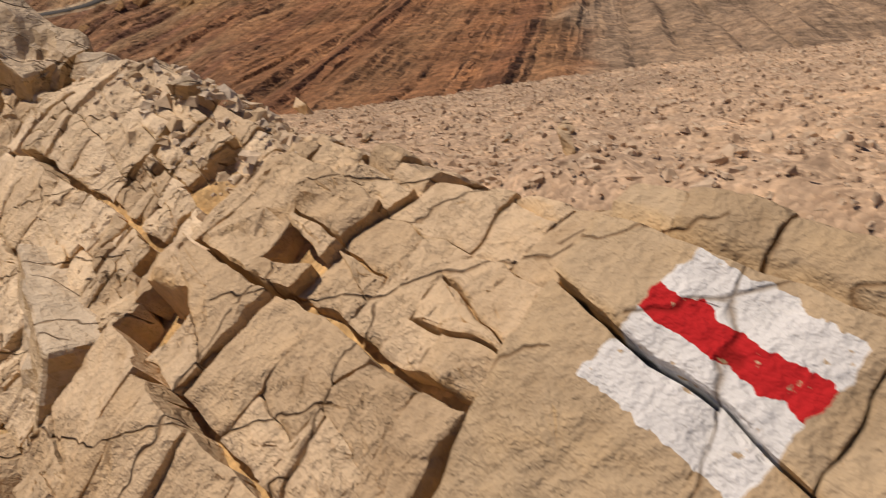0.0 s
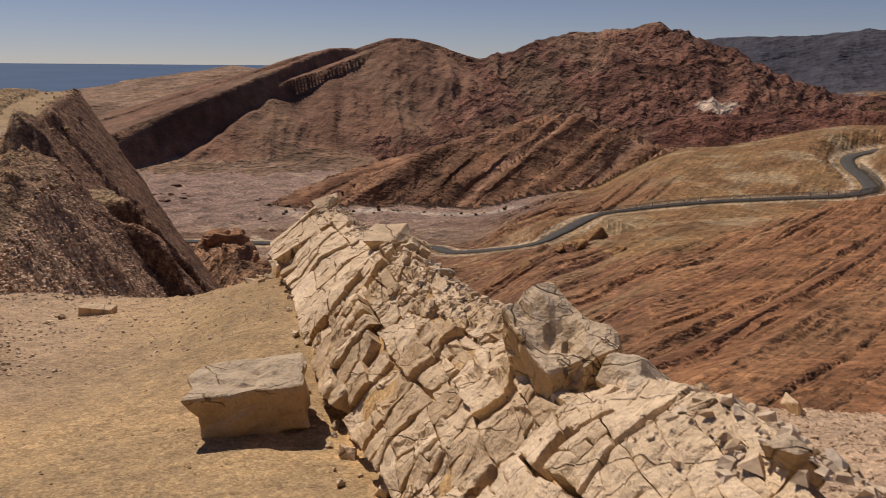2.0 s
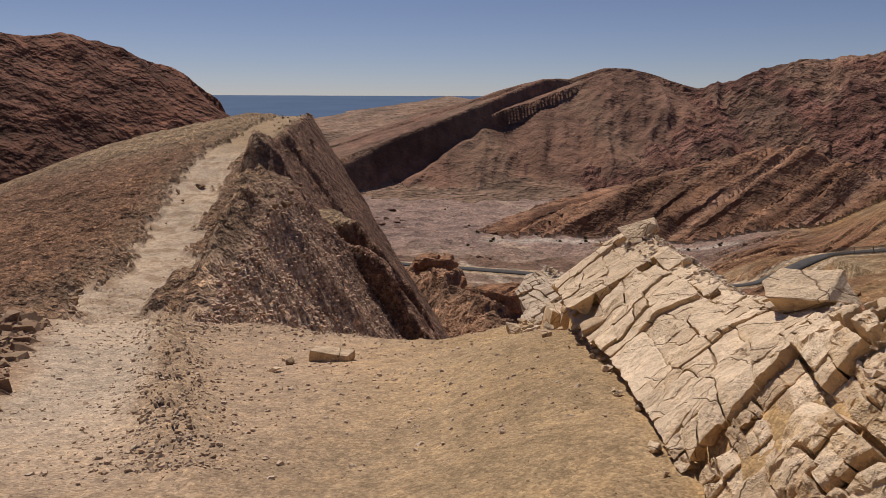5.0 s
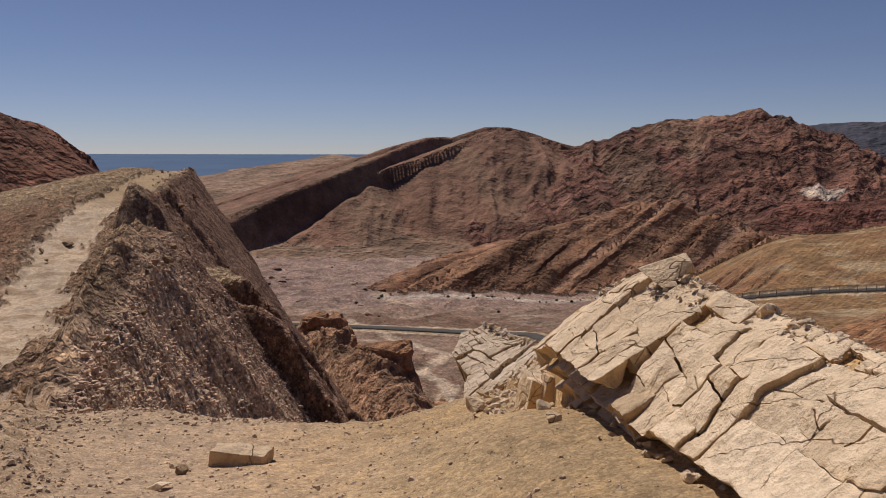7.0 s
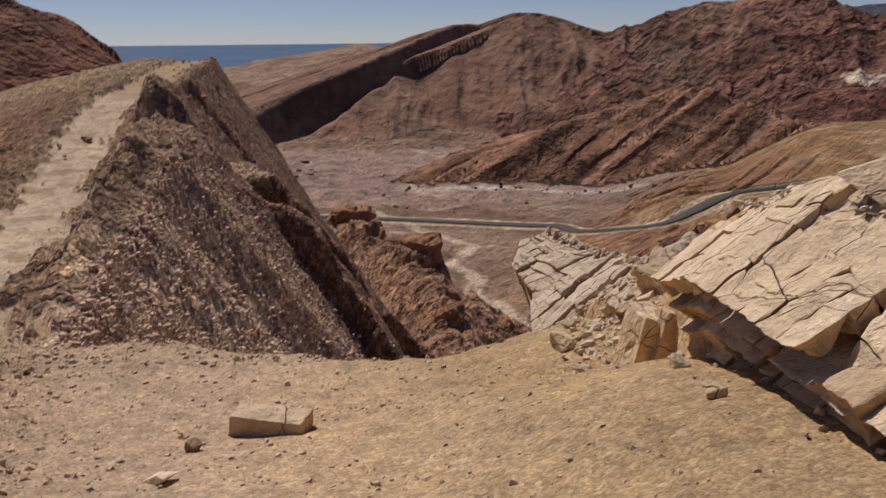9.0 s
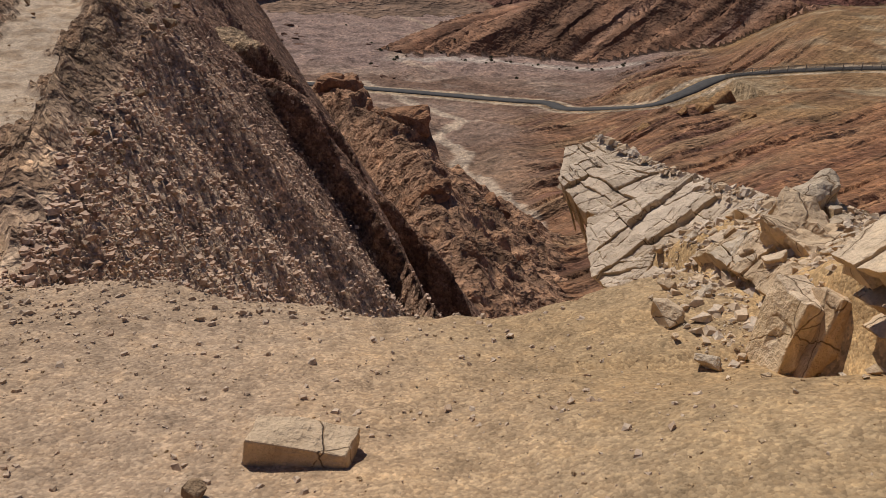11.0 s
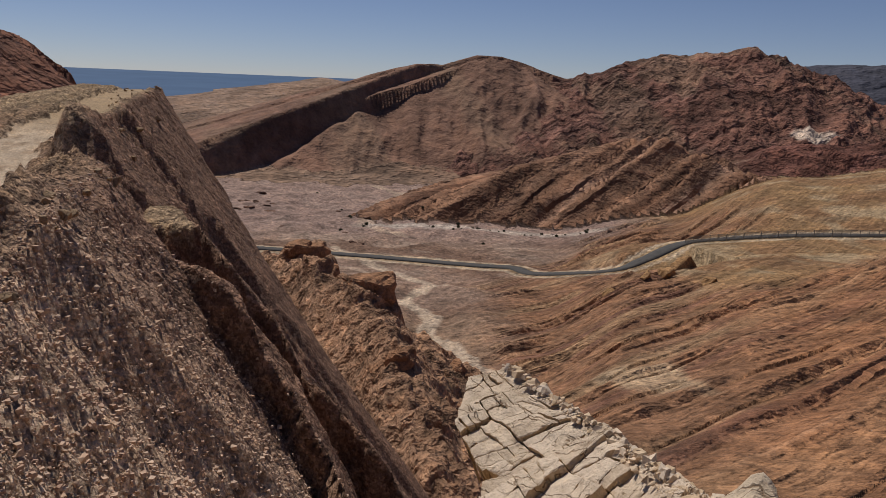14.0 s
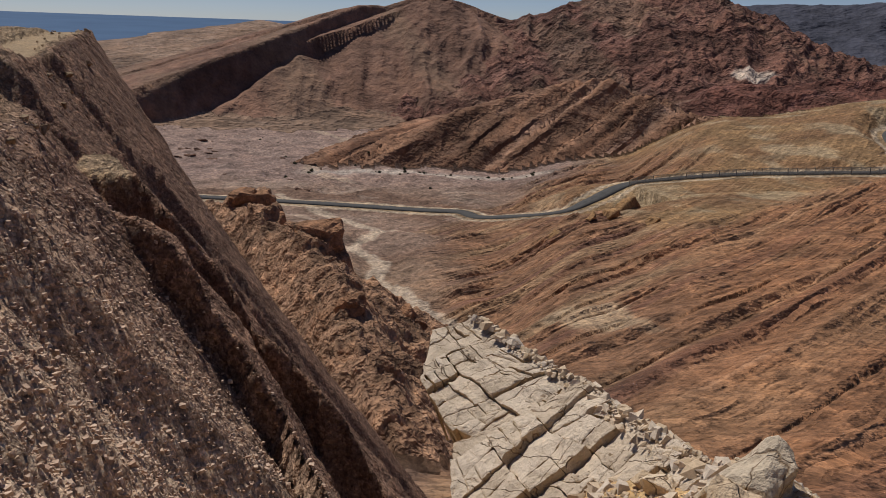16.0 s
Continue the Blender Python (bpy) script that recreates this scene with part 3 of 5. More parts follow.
def zones(x, y, z, which, bed, more):
    """The earth's own colour and how strongly the strata show, place by place."""
    r, az = more["r"], more["az"]
    n1, n2 = fbm(x / 60, y / 60, 4, 401), fbm(x / 14, y / 14, 4, 403)
    hill = lerp((0.268, 0.146, 0.086), (0.335, 0.21, 0.125), step(-0.1, 0.5, perlin(bed / 14, 0 * bed, 405) + 0.4 * n1))
    hill = lerp(hill, (0.185, 0.092, 0.066), step(0.1, 0.5, perlin(bed / 9 + 40, 0 * bed, 407) + 0.3 * n1) * 0.8)
    hill = lerp(hill, (0.32, 0.152, 0.075), step(17, 27, az + 4 * n1) * 0.5)
    hill = lerp(hill, (0.34, 0.25, 0.18), step(43, 47, az + 5 * n1 - 0.02 * r) * 0.9)
    tan = lerp((0.285, 0.178, 0.092), (0.24, 0.14, 0.075), step(-0.2, 0.5, n1))
    tan = lerp(tan, (0.40, 0.32, 0.21), step(0.1, 0.6, fbm(x / 25, y / 60, 3, 411)) * 0.6)
    flat = lerp((0.27, 0.185, 0.142), (0.19, 0.12, 0.088), step(-0.15, 0.45, fbm(x / 90, y / 110, 5, 413)))
    flat = lerp(flat, (0.33, 0.245, 0.195), step(0.2, 0.5, fbm(x / 45, y / 60, 5, 417)) * 0.8)
    flat = lerp(flat, (0.32, 0.232, 0.208), step(540, 640, r) * 0.65)
    col = lerp(hill, tan, more["smooth"])
    col = lerp(flat, col, step(2, 8, az + 3 * n1) * step(-104, -94, z + 3 * n1))
    low = step(60, 110, r) * (1 - step(260, 330, r)) * (1 - step(2, 8, az + 3 * n1))
    col = lerp(col, (0.27, 0.175, 0.115), low * 0.8)
    col = lerp(col, (0.5, 0.4, 0.31), (1 - step(2.6, 4.6, more["wash"] + 1.6 * n2)) * 0.9)
    for line, wide in TRACKS:
        far, _ = to_line(x, y, line)
        col = lerp(col, (0.42, 0.32, 0.25), (1 - step(wide * 0.5, wide, far + 1.0 * n2)) * 0.85)
    col = lerp(col, (0.46, 0.385, 0.335), (1 - step(4, 13, np.abs(y - 640 + 0.09 * x + 6 * n1))) * step(-70, -40, x) * (1 - step(130, 150, x)))
    col = lerp(col, (0.42, 0.31, 0.185), (1 - step(6.5, 11, more["away"])) * 0.6)
    col = lerp(col, (0.52, 0.42, 0.31), (1 - step(1.2, 2.2, np.abs(more["away"] - 8.6) + 0.5 * n2)) * 0.85)
    sand = lerp((0.425, 0.307, 0.18), (0.375, 0.265, 0.15), step(-0.2, 0.5, fbm(x / 1.3, y / 1.3, 3, 421)))
    u = x - rib_base(y)
    sand = lerp(sand, (0.54, 0.365, 0.185), step(-0.1, 0.1, u))
    sand = lerp(sand, (0.50, 0.365, 0.265), step(0.45, 0.7, u + 0.1 * n2))
    s, d = spur_axes(x, y)
    off = d - spur_path(s) - 0.12 * fbm(x * 1.2, y * 1.2, 3, 423)
    sand = lerp(sand, (0.455, 0.335, 0.235), (1 - step(0.6, 2.2, off - 0.35 * (s - 2.5))) * step(-0.5, 2.0, s) * 0.9)
    sand = lerp(sand, (0.27, 0.175, 0.118), (1 - step(-0.75, -0.3, off)) * step(1, 3, s))
    sand = lerp(sand, (0.37, 0.27, 0.18), np.exp(-((off - 0.55) / 0.22) ** 2) * step(1.5, 2.5, s) * 0.7)
    sand = lerp(sand, (0.50, 0.405, 0.31), (1 - step(0.18 + 0.025 * s, 0.34 + 0.03 * s, np.abs(off))) * step(1, 3, s))
    col = lerp(sand, col, step(9, 26, r))
    strata = more["right"] * (1 - 0.6 * more["smooth"]) * 0.8 * (1 - 0.75 * step(43, 47, az - 0.02 * r)) * step(20, 45, r) + 0.12 * (az < 4) * step(60, 100, r) * (1 - step(230, 280, r))
    for n, nm in enumerate(REGIONS):
        if n:
            here = (which == n).astype(float)
            c = COLOURS[nm]
            tone = 1 + 0.25 * n1 + 0.15 * n2
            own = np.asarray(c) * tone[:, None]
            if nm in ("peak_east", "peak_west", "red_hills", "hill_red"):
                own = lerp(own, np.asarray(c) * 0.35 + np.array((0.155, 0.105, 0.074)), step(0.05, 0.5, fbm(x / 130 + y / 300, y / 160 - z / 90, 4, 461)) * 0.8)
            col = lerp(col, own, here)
            strata = np.where(which == n, 1.0, strata)
    # Pale beds laid bare on the hillside.
    bare_bed = (1 - step(2.2, 3.4, np.abs(az - 16.2 + 0.10 * (r - 145)) + 0.8 * n2)) * (1 - step(10, 17, np.abs(r - 145) + 3 * n2))
    col = lerp(col, (0.46, 0.34, 0.225), bare_bed * 0.75)
    # The pale pan under the red hills.
    pan = 1 - step(9, 16, np.hypot((x - 470) * 0.45, (y - 1000) * 0.8) + 5 * n1)
    col = lerp(col, (0.55, 0.46, 0.40), pan)
    return np.clip(col, 0.02, 0.8), np.clip(strata, 0, 1)


def sheet(name, x, y, z, quads, material, col=None, bed=None, strata=None):
    used, inv = np.unique(quads, return_inverse=True)
    me = bpy.data.meshes.new(name)
    co = np.stack([x[used], y[used], z[used]], 1).astype(np.float32)
    q = inv.reshape(-1, 4).astype(np.int32)
    me.vertices.add(len(co))
    me.vertices.foreach_set("co", co.ravel())
    me.loops.add(q.size)
    me.loops.foreach_set("vertex_index", q.ravel())
    me.polygons.add(len(q))
    me.polygons.foreach_set("loop_start", np.arange(0, q.size, 4, dtype=np.int32))
    me.polygons.foreach_set("use_smooth", np.ones(len(q), dtype=bool))
    me.update(calc_edges=True)
    if col is not None:
        me.attributes.new("zone", "FLOAT_COLOR", "POINT").data.foreach_set("color", np.c_[col[used], np.ones(len(used))].astype(np.float32).ravel())
    if bed is not None:
        me.attributes.new("bed", "FLOAT", "POINT").data.foreach_set("value", bed[used].astype(np.float32))
        me.attributes.new("strata", "FLOAT", "POINT").data.foreach_set("value", strata[used].astype(np.float32))
    me.materials.append(material)
    return new(name, me)


def grid_quads(rows, cols):
    i = np.arange(rows * cols).reshape(rows, cols)
    return np.stack([i[:-1, :-1], i[:-1, 1:], i[1:, 1:], i[1:, :-1]], -1).reshape(-1, 4)


# ---- the land, out to the horizon ----
LABELS = {
    "ground": ("layered red and tan desert hillsides and valley floor", "hillside"), "spur": ("bare ground under the spur", "ground"),
    "hill_red": ("dark red-brown rocky hill above the spur", "hill"), "peak_west": ("brown mountain with shaded cliff and scree fans", "mountain"),
    "peak_east": ("purple-red rocky mountain with a flat dark top", "mountain"), "dip_slope": ("pale tan smooth distant dip slope", "mountain"),
    "striped_ridge": ("striped brown ridge of tilted sandstone beds", "ridge"), "far_range": ("range on the horizon with blue-grey haze in its colour", "mountain"),
    "red_crags": ("broken red-brown crags in the gully", "crag"), "red_hills": ("dark red badland hills with a pale pan", "hill")}
NEAR = (-8.0, 7.0, -7.0, 11.0)
az_all = np.r_[np.arange(-180, -43, 3.0), np.arange(-43, -20, 0.16), np.arange(-20, 33, 0.105), np.arange(33, 70.01, 0.25), np.arange(72, 180.1, 3.0)]
r_all = np.r_[np.geomspace(3.5, 60, 110), np.geomspace(60.4, 320, 480), np.geomspace(322, 640, 130), np.arange(643, 1000, 4.0), np.arange(1000, 1350, 2.5), np.arange(1352, 1480, 4.0), np.geomspace(1490, 3900, 60)]
RR, AA = np.meshgrid(r_all, np.radians(az_all), indexing="ij")
TX, TY = (CENTRE[0] + RR * np.sin(AA)).ravel(), (CENTRE[1] + RR * np.cos(AA)).ravel()
TZ, which, bed, more = land(TX, TY, 1.2)
tcol, tstrata = zones(TX, TY, TZ, which, bed, more)
quads = grid_quads(len(r_all), len(az_all))[:, ::-1]
cx, cy = TX[quads].mean(1), TY[quads].mean(1)
inside = (cx > NEAR[0] + 0.4) & (cx < NEAR[1] - 0.4) & (cy > NEAR[2] + 0.4) & (cy < NEAR[3] - 0.4)
TZ = TZ - 0.02 * ((TX > NEAR[0]) & (TX < NEAR[1]) & (TY > NEAR[2]) & (TY < NEAR[3]))
region = which[quads[:, 0]]
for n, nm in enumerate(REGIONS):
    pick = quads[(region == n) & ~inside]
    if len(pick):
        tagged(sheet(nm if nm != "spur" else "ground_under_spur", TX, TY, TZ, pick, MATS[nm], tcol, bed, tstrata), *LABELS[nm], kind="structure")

nx, ny = np.arange(NEAR[0], NEAR[1] + 0.01, 0.04), np.arange(NEAR[2], NEAR[3] + 0.01, 0.04)
GX, GY = (g.ravel() for g in np.meshgrid(nx, ny))
GZ, gwhich, gbed, gmore = land(GX, GY, 1.2)


def grit(x, y):
    """Small unevenness of the ground underfoot."""
    rough = 0.25 + 0.75 * step(0.2, 0.9, x - rib_base(y)) + 0.5 * step(3.0, 5.5, y)
    s, d = spur_axes(x, y)
    off = d - spur_path(s)
    rim = np.exp(-((off - 0.5) / 0.2) ** 2) * step(1.0, 2.5, s) * (1 - step(8, 10, s))
    return rough * (0.022 * fbm(x * 4, y * 4, 3, 431) + 0.012 * ridged(x * 11, y * 11, 2, 433)) + rim * (0.03 + 0.05 * ridged(x * 3.5, y * 3.5, 3, 435)) - 0.03 * np.exp(-(off / 0.35) ** 2) * step(1, 3, s)


GZ = GZ + grit(GX, GY)
gcol, gstrata = zones(GX, GY, GZ, gwhich, gbed, gmore)
tagged(sheet("trail_ground", GX, GY, GZ, grid_quads(len(ny), len(nx)), MATS["trail_ground"], gcol, gbed, gstrata), "pale yellow trodden sandy trail with gravel", "trail", kind="structure")

# The spur as a mesh of its own, along its strike.
def saw(f, rise=0.84):
    """Slow rise, sharp drop."""
    t = f - np.floor(f)
    return np.minimum(t / rise, (1 - t) / (1 - rise))


s_all = np.r_[np.arange(2.5, 25.0, 0.075), np.arange(25.0, 54.6, 0.2)]
d_all = np.r_[np.geomspace(40, 6.3, 50) * -1, np.arange(-6.2, 6.0, 0.05), np.geomspace(6.05, 22, 120)]
SS, DD = np.meshgrid(s_all, d_all, indexing="ij")
SS, DD = SS.ravel(), DD.ravel()
SX, SY = 0.966 * DD + STRIKE[0] * SS, 0.259 * DD + STRIKE[1] * SS
SZ = spur(SX, SY)
rim_d = spur_edge(SS)
face = step(-0.5, 0.1, DD - rim_d)
# Plates of rock lie on one another; each farther one stands proud of the nearer along a slanting edge.
gap_s = np.interp(DD, [-2.65, -1.2, -0.6, 0.0, 0.3, 0.66, 1.2, 1.65, 2.15, 2.43, 6.0], [20.5, 18.8, 17.7, 16.6, 16.0, 15.6, 15.3, 14.9, 14.2, 13.0, 4.0]) + 0.22 * fbm(DD * 1.3, SS * 0.2, 3, 441)
across = SS - gap_s
beyond = step(-0.08, 0.08, across)
edge_2 = SS - np.interp(DD, [0, 3, 10, 20], [29.5, 27.5, 24.0, 20.0]) - 0.3 * fbm(DD * 0.8, SS * 0.2, 3, 442)
edge_3 = SS - np.interp(DD, [0, 3, 10, 20], [34.5, 33.0, 31.0, 29.0]) - 0.3 * fbm(DD * 0.8, SS * 0.2, 3, 440)
deep = step(-0.1, 0.9, DD)
ease = (1 - np.clip(across / 6.0, 0, 1)) ** 1.3
plate = beyond * 0.85 * deep * ease
over = 0.5 * beyond * deep * ease ** 2
plate = plate + deep * (0.30 * step(-0.1, 0.1, edge_2) * (1 - np.clip(edge_2 / 5, 0, 1)) + 0.4 * step(-0.1, 0.1, edge_3) * (1 - np.clip(edge_3 / 8, 0, 1)))
w_a, w_b = fbm(DD * 1.6, SS * 0.5, 3, 443), fbm(DD * 5.0, SS * 1.4, 2, 444)
flakes = 0.10 * saw((SS + 0.35 * DD) / 1.1 + 0.35 * w_a) + 0.12 * saw(SS / 1.9 + 0.75 * DD + 0.5 * w_a) + 0.035 * saw(SS / 0.34 + 0.9 * w_b + 0.6 * w_a) * (0.5 + step(-0.3, 0.4, fbm(SS * 0.8, DD * 0.8, 3, 446)))
slats = 0.14 * saw((SS + 2.4 * DD) / 2.3 + 0.2 * w_a) + 0.03 * saw((SS + 2.4 * DD) / 0.8 + 0.3 * w_a)
chips = ridged(SS * 3.2, DD * 3.2, 4, 445, 0.62)
bulge = fbm(SS * 0.35, DD * 0.35, 3, 447)
tame = 1 - step(34, 40, SS)
shaggy = 0.25 + 0.6 * step(11, 19, SS)
out_n = face * tame * (0.72 * plate - 0.05 + (1 - beyond * deep) * shaggy * (flakes - 0.15) + beyond * deep * (slats - 0.17) * (1 - 0.5 * step(24, 32, SS)) + 0.03 * chips + 0.07 * bulge)
path_off = np.abs(DD - spur_path(SS) - 0.35 * perlin(SS * 0.35, 0 * SS, 449))
trod = 1 - step(0.28, 0.62, path_off - 0.010 * SS + 0.22 * w_b + 0.12 * w_a)
rim = np.exp(-(((path_off - 1.1 - 0.02 * SS) / 0.4) ** 2)) * (DD > spur_path(SS)) * step(2.5, 4, SS)
side = (1 - face) * (1 - trod) * (0.05 * chips + 0.09 * ridged(SS * 1.3, DD * 1.3, 3, 451) + 0.05 * bulge + rim * (0.12 + 0.16 * ridged(SS * 2.1, DD * 2.1, 3, 452)))
SX, SY, SZ = SX + 0.80 * 0.966 * out_n - 0.37 * over, SY + 0.80 * 0.259 * out_n - 0.62 * over, SZ + 0.60 * out_n + 0.69 * over + side + (1 - face) * trod * (0.035 * fbm(SS * 2.2, DD * 2.2, 4, 456) + 0.02 * chips - 0.06)
# A flat-topped buttress juts from the face.
jut = np.minimum(spur_top(SS) - 1.45 * np.maximum(DD - 0.90 - rim_d, 0), -2.90 + 0.05 * chips + 0.06 * bulge - 0.04 * (SS - 20.4)) - 3.0 * np.maximum(SS - 23.5, 0)
jut_in = step(-0.1, 0.25, SS - 20.3 + 1.1 * np.maximum(DD + 0.5, 0) + 0.2 * w_a) * step(-0.75, -0.6, DD) * (1 - step(24, 26, SS))
shelf = jut_in * step(0.0, 0.05, jut - SZ) * (1 - step(0.3, 0.5, DD))
SZ = np.where(jut > SZ, SZ + (jut - SZ) * jut_in, SZ)
n3 = fbm(SX * 0.4, SY * 0.4, 3, 453)
scol = lerp((0.46, 0.31, 0.215), (0.56, 0.40, 0.285), step(-0.3, 0.6, n3 + 0.2 * chips - 0.2))
# Shade on the farther, higher face is put into its colour from s 10.5.
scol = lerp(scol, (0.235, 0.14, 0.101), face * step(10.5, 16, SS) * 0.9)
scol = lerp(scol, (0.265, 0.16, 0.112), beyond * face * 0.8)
scol = lerp(scol, (0.38, 0.275, 0.18), face * step(0.3, 0.8, shelf))
scol = lerp(scol, (0.27, 0.175, 0.115), 1 - face)
scol = lerp(scol, (0.38, 0.28, 0.18), (1 - face) * step(28, 36, SS) * 0.9)
scol = lerp(scol, (0.25, 0.145, 0.092), (1 - face) * step(0.9, 1.6, path_off) * (DD < spur_path(SS)) * (1 - step(26, 32, SS)) * 0.9)
scol = lerp(scol, (0.37, 0.265, 0.18), rim * (1 - face) * 0.7)
worn_path = lerp((0.52, 0.42, 0.32), (0.38, 0.285, 0.20), step(-0.1, 0.6, fbm(SX * 1.7, SY * 1.7, 4, 455)))
worn_path = lerp(worn_path, (0.37, 0.275, 0.175), step(27, 33, SS))
scol = lerp(scol, worn_path, trod * (1 - face))
# Nearer face of pale gravel, its colour lightened further for the sun it catches.
scol = lerp(scol, (0.66, 0.50, 0.365), 0.9 * face * (1 - step(9, 13.5, SS - 0.6 * DD + 1.6 * n3)))
# Sand and fines lie over the foot of the face.
apron = face * (1 - step(0.05, 1.1, SZ - saddle(SX, SY) + 0.25 * n3)) * (1 - step(13, 17, SS))
scol = lerp(scol, (0.56, 0.43, 0.30), apron * 0.9)
squads = grid_quads(len(s_all), len(d_all))[:, ::-1]
kind_s = np.where(face > 0.5, 0, np.where(trod > 0.5, 1, 2))[squads[:, 0]]
rock_spur = tagged(new("rock_spur"), "rough brown rock spur with a pale footpath along it", "rock spur")
for k, (nm, lab) in enumerate((("slab_face", "steep rough brown rock face"), ("footpath", "pale trodden footpath"), ("stony_flank", "brown stony slope"))):
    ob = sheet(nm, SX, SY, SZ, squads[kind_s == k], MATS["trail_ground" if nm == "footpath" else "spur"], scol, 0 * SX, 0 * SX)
    ob.parent = rock_spur
    ob["label"] = lab

# The sea, rising to the horizon.
sea_r, sea_a = np.array([2450.0, 2700, 3000, 3400, 3900, 4400, 4850]), np.radians(np.arange(-75, 60.1, 1.5))
QR, QA = np.meshgrid(sea_r, sea_a, indexing="ij")
QZ = np.interp(QR, [2450, 4850], [-70, 25])
sea_mat = bpy.data.materials.new("sea_water")
sea_mat.use_nodes = True
sn = sea_mat.node_tree
sb = sn.nodes["Principled BSDF"]
sb.inputs["Base Color"].default_value = (0.03, 0.075, 0.14, 1)
sb.inputs["Roughness"].default_value, sb.inputs["Specular IOR Level"].default_value = 0.7, 0.05
link(sn, ramp(sn, noise_node(sn, sn.nodes.new("ShaderNodeNewGeometry").outputs["Position"], 0.004), [(0.3, (0.055, 0.105, 0.20)), (0.7, (0.07, 0.13, 0.235))]), sb.inputs["Base Color"])
tagged(sheet("sea", (QR * np.sin(QA)).ravel(), (QR * np.cos(QA)).ravel(), QZ.ravel(), grid_quads(len(sea_r), len(sea_a))[:, ::-1], sea_mat), "calm blue sea on the horizon", "sea", kind="structure")

# The asphalt road along the valley, with pale shoulders.
road_mat = terrain_material("grey_asphalt", (0.3, 2.0, 9.0), 0.02, 0, 0.5, 0.12)
tang = np.gradient(road_line[:, :2], axis=0)
tang /= np.linalg.norm(tang, axis=1)[:, None]
side_v = np.c_[tang[:, 1], -tang[:, 0]]
offs = np.array([-4.2, -4.0, -1.3, 1.3, 4.0, 4.2])
rise = np.array([-0.6, 0.5, 0.58, 0.58, 0.5, -0.6])
RX = road_line[:, 0, None] + side_v[:, :1] * offs
RY = road_line[:, 1, None] + side_v[:, 1:] * offs
RZ = road_line[:, 2, None] + rise[None]
rc = np.tile((0.085, 0.083, 0.083), (RX.size, 1))
tagged(sheet("road", RX.ravel(), RY.ravel(), RZ.ravel(), grid_quads(len(road_line), 6)[:, ::-1], road_mat, rc), "grey asphalt road winding along the hillside", "road", kind="structure")


# The tall steel fence on the road's lower side: pales between posts, under a rail.
steel = bpy.data.materials.new("weathered_steel")
steel.use_nodes = True
stn = steel.node_tree.nodes["Principled BSDF"]
stn.inputs["Base Color"].default_value, stn.inputs["Metallic"].default_value, stn.inputs["Roughness"].default_value = (0.20, 0.19, 0.17, 1), 0.2, 0.6
fence = tagged(new("fence"), "tall grey steel fence with close pales along the road", "fence")
FENCE_SIDE, FENCE_HIGH = 4.8, 3.4
fence_line = np.c_[road_line[:, :2] + side_v * FENCE_SIDE, road_line[:, 2]]
run = np.r_[0, np.cumsum(np.linalg.norm(np.diff(fence_line[:, :2], axis=0), axis=1))]


def fence_at(m):
    return np.stack([np.interp(m, run, fence_line[:, k]) for k in range(3)], -1)


def fence_box(name, wide, deep, high):
    me = bpy.data.meshes.new(name)
    bmp = bmesh.new()
    bmesh.ops.create_cube(bmp, size=1.0, matrix=Matrix.Translation((0, 0, high / 2)) @ Matrix.Diagonal((wide, deep, high, 1)))
    bmesh.ops.bevel(bmp, geom=bmp.edges[:], offset=0.02, segments=1, affect="EDGES")
    bmp.to_mesh(me)
    bmp.free()
    me.materials.append(steel)
    return me


post_mesh = fence_box("post", 0.22, 0.22, FENCE_HIGH + 0.6)
FENCE_FROM = run[9 * 8]
for m in np.arange(FENCE_FROM, run[-1] - 60, 4.0):
    post = new("post", post_mesh)
    p = fence_at(m)
    post.location = (p[0], p[1], p[2] - 0.3)
    post.parent = fence
pv, pf = [], []
for k, m in enumerate(np.arange(FENCE_FROM, run[-1] - 60, 0.42)):
    a, b = fence_at(m), fence_at(m + 0.16)
    base = 8 * k
    for p in (a, b):
        for dz in (0.1, FENCE_HIGH):
            for dn in (0.0, 0.05):
                pv.append((p[0] + dn, p[1] + dn, p[2] + dz))
    pf += [tuple(base + i for i in f) for f in ((0, 4, 6, 2), (1, 3, 7, 5), (0, 1, 5, 4), (2, 6, 7, 3), (0, 2, 3, 1), (4, 5, 7, 6))]
pale_mesh = bpy.data.meshes.new("pale_panel")
pale_mesh.from_pydata(pv, [], pf)
pale_mesh.materials.append(steel)
tagged(new("pale_panel", pale_mesh), kind="stuff").parent = fence
bar_v = fence_at(np.arange(FENCE_FROM, run[-1] - 60, 2.0))
for nm, level in (("top_rail", FENCE_HIGH), ("bottom_rail", 0.5)):
    n = len(bar_v)
    v = np.concatenate([bar_v + np.array([0.08, 0.08, level]), bar_v + np.array([0.08, 0.08, level + 0.14]), bar_v + np.array([0.2, 0.2, level + 0.14]), bar_v + np.array([0.2, 0.2, level])])
    me = bpy.data.meshes.new(nm)
    me.from_pydata([tuple(p) for p in v], [], [(c * n + i, c * n + i + 1, (c + 1) % 4 * n + i + 1, (c + 1) % 4 * n + i) for c in range(4) for i in range(n - 1)])
    me.materials.append(steel)
    new(nm, me).parent = fence

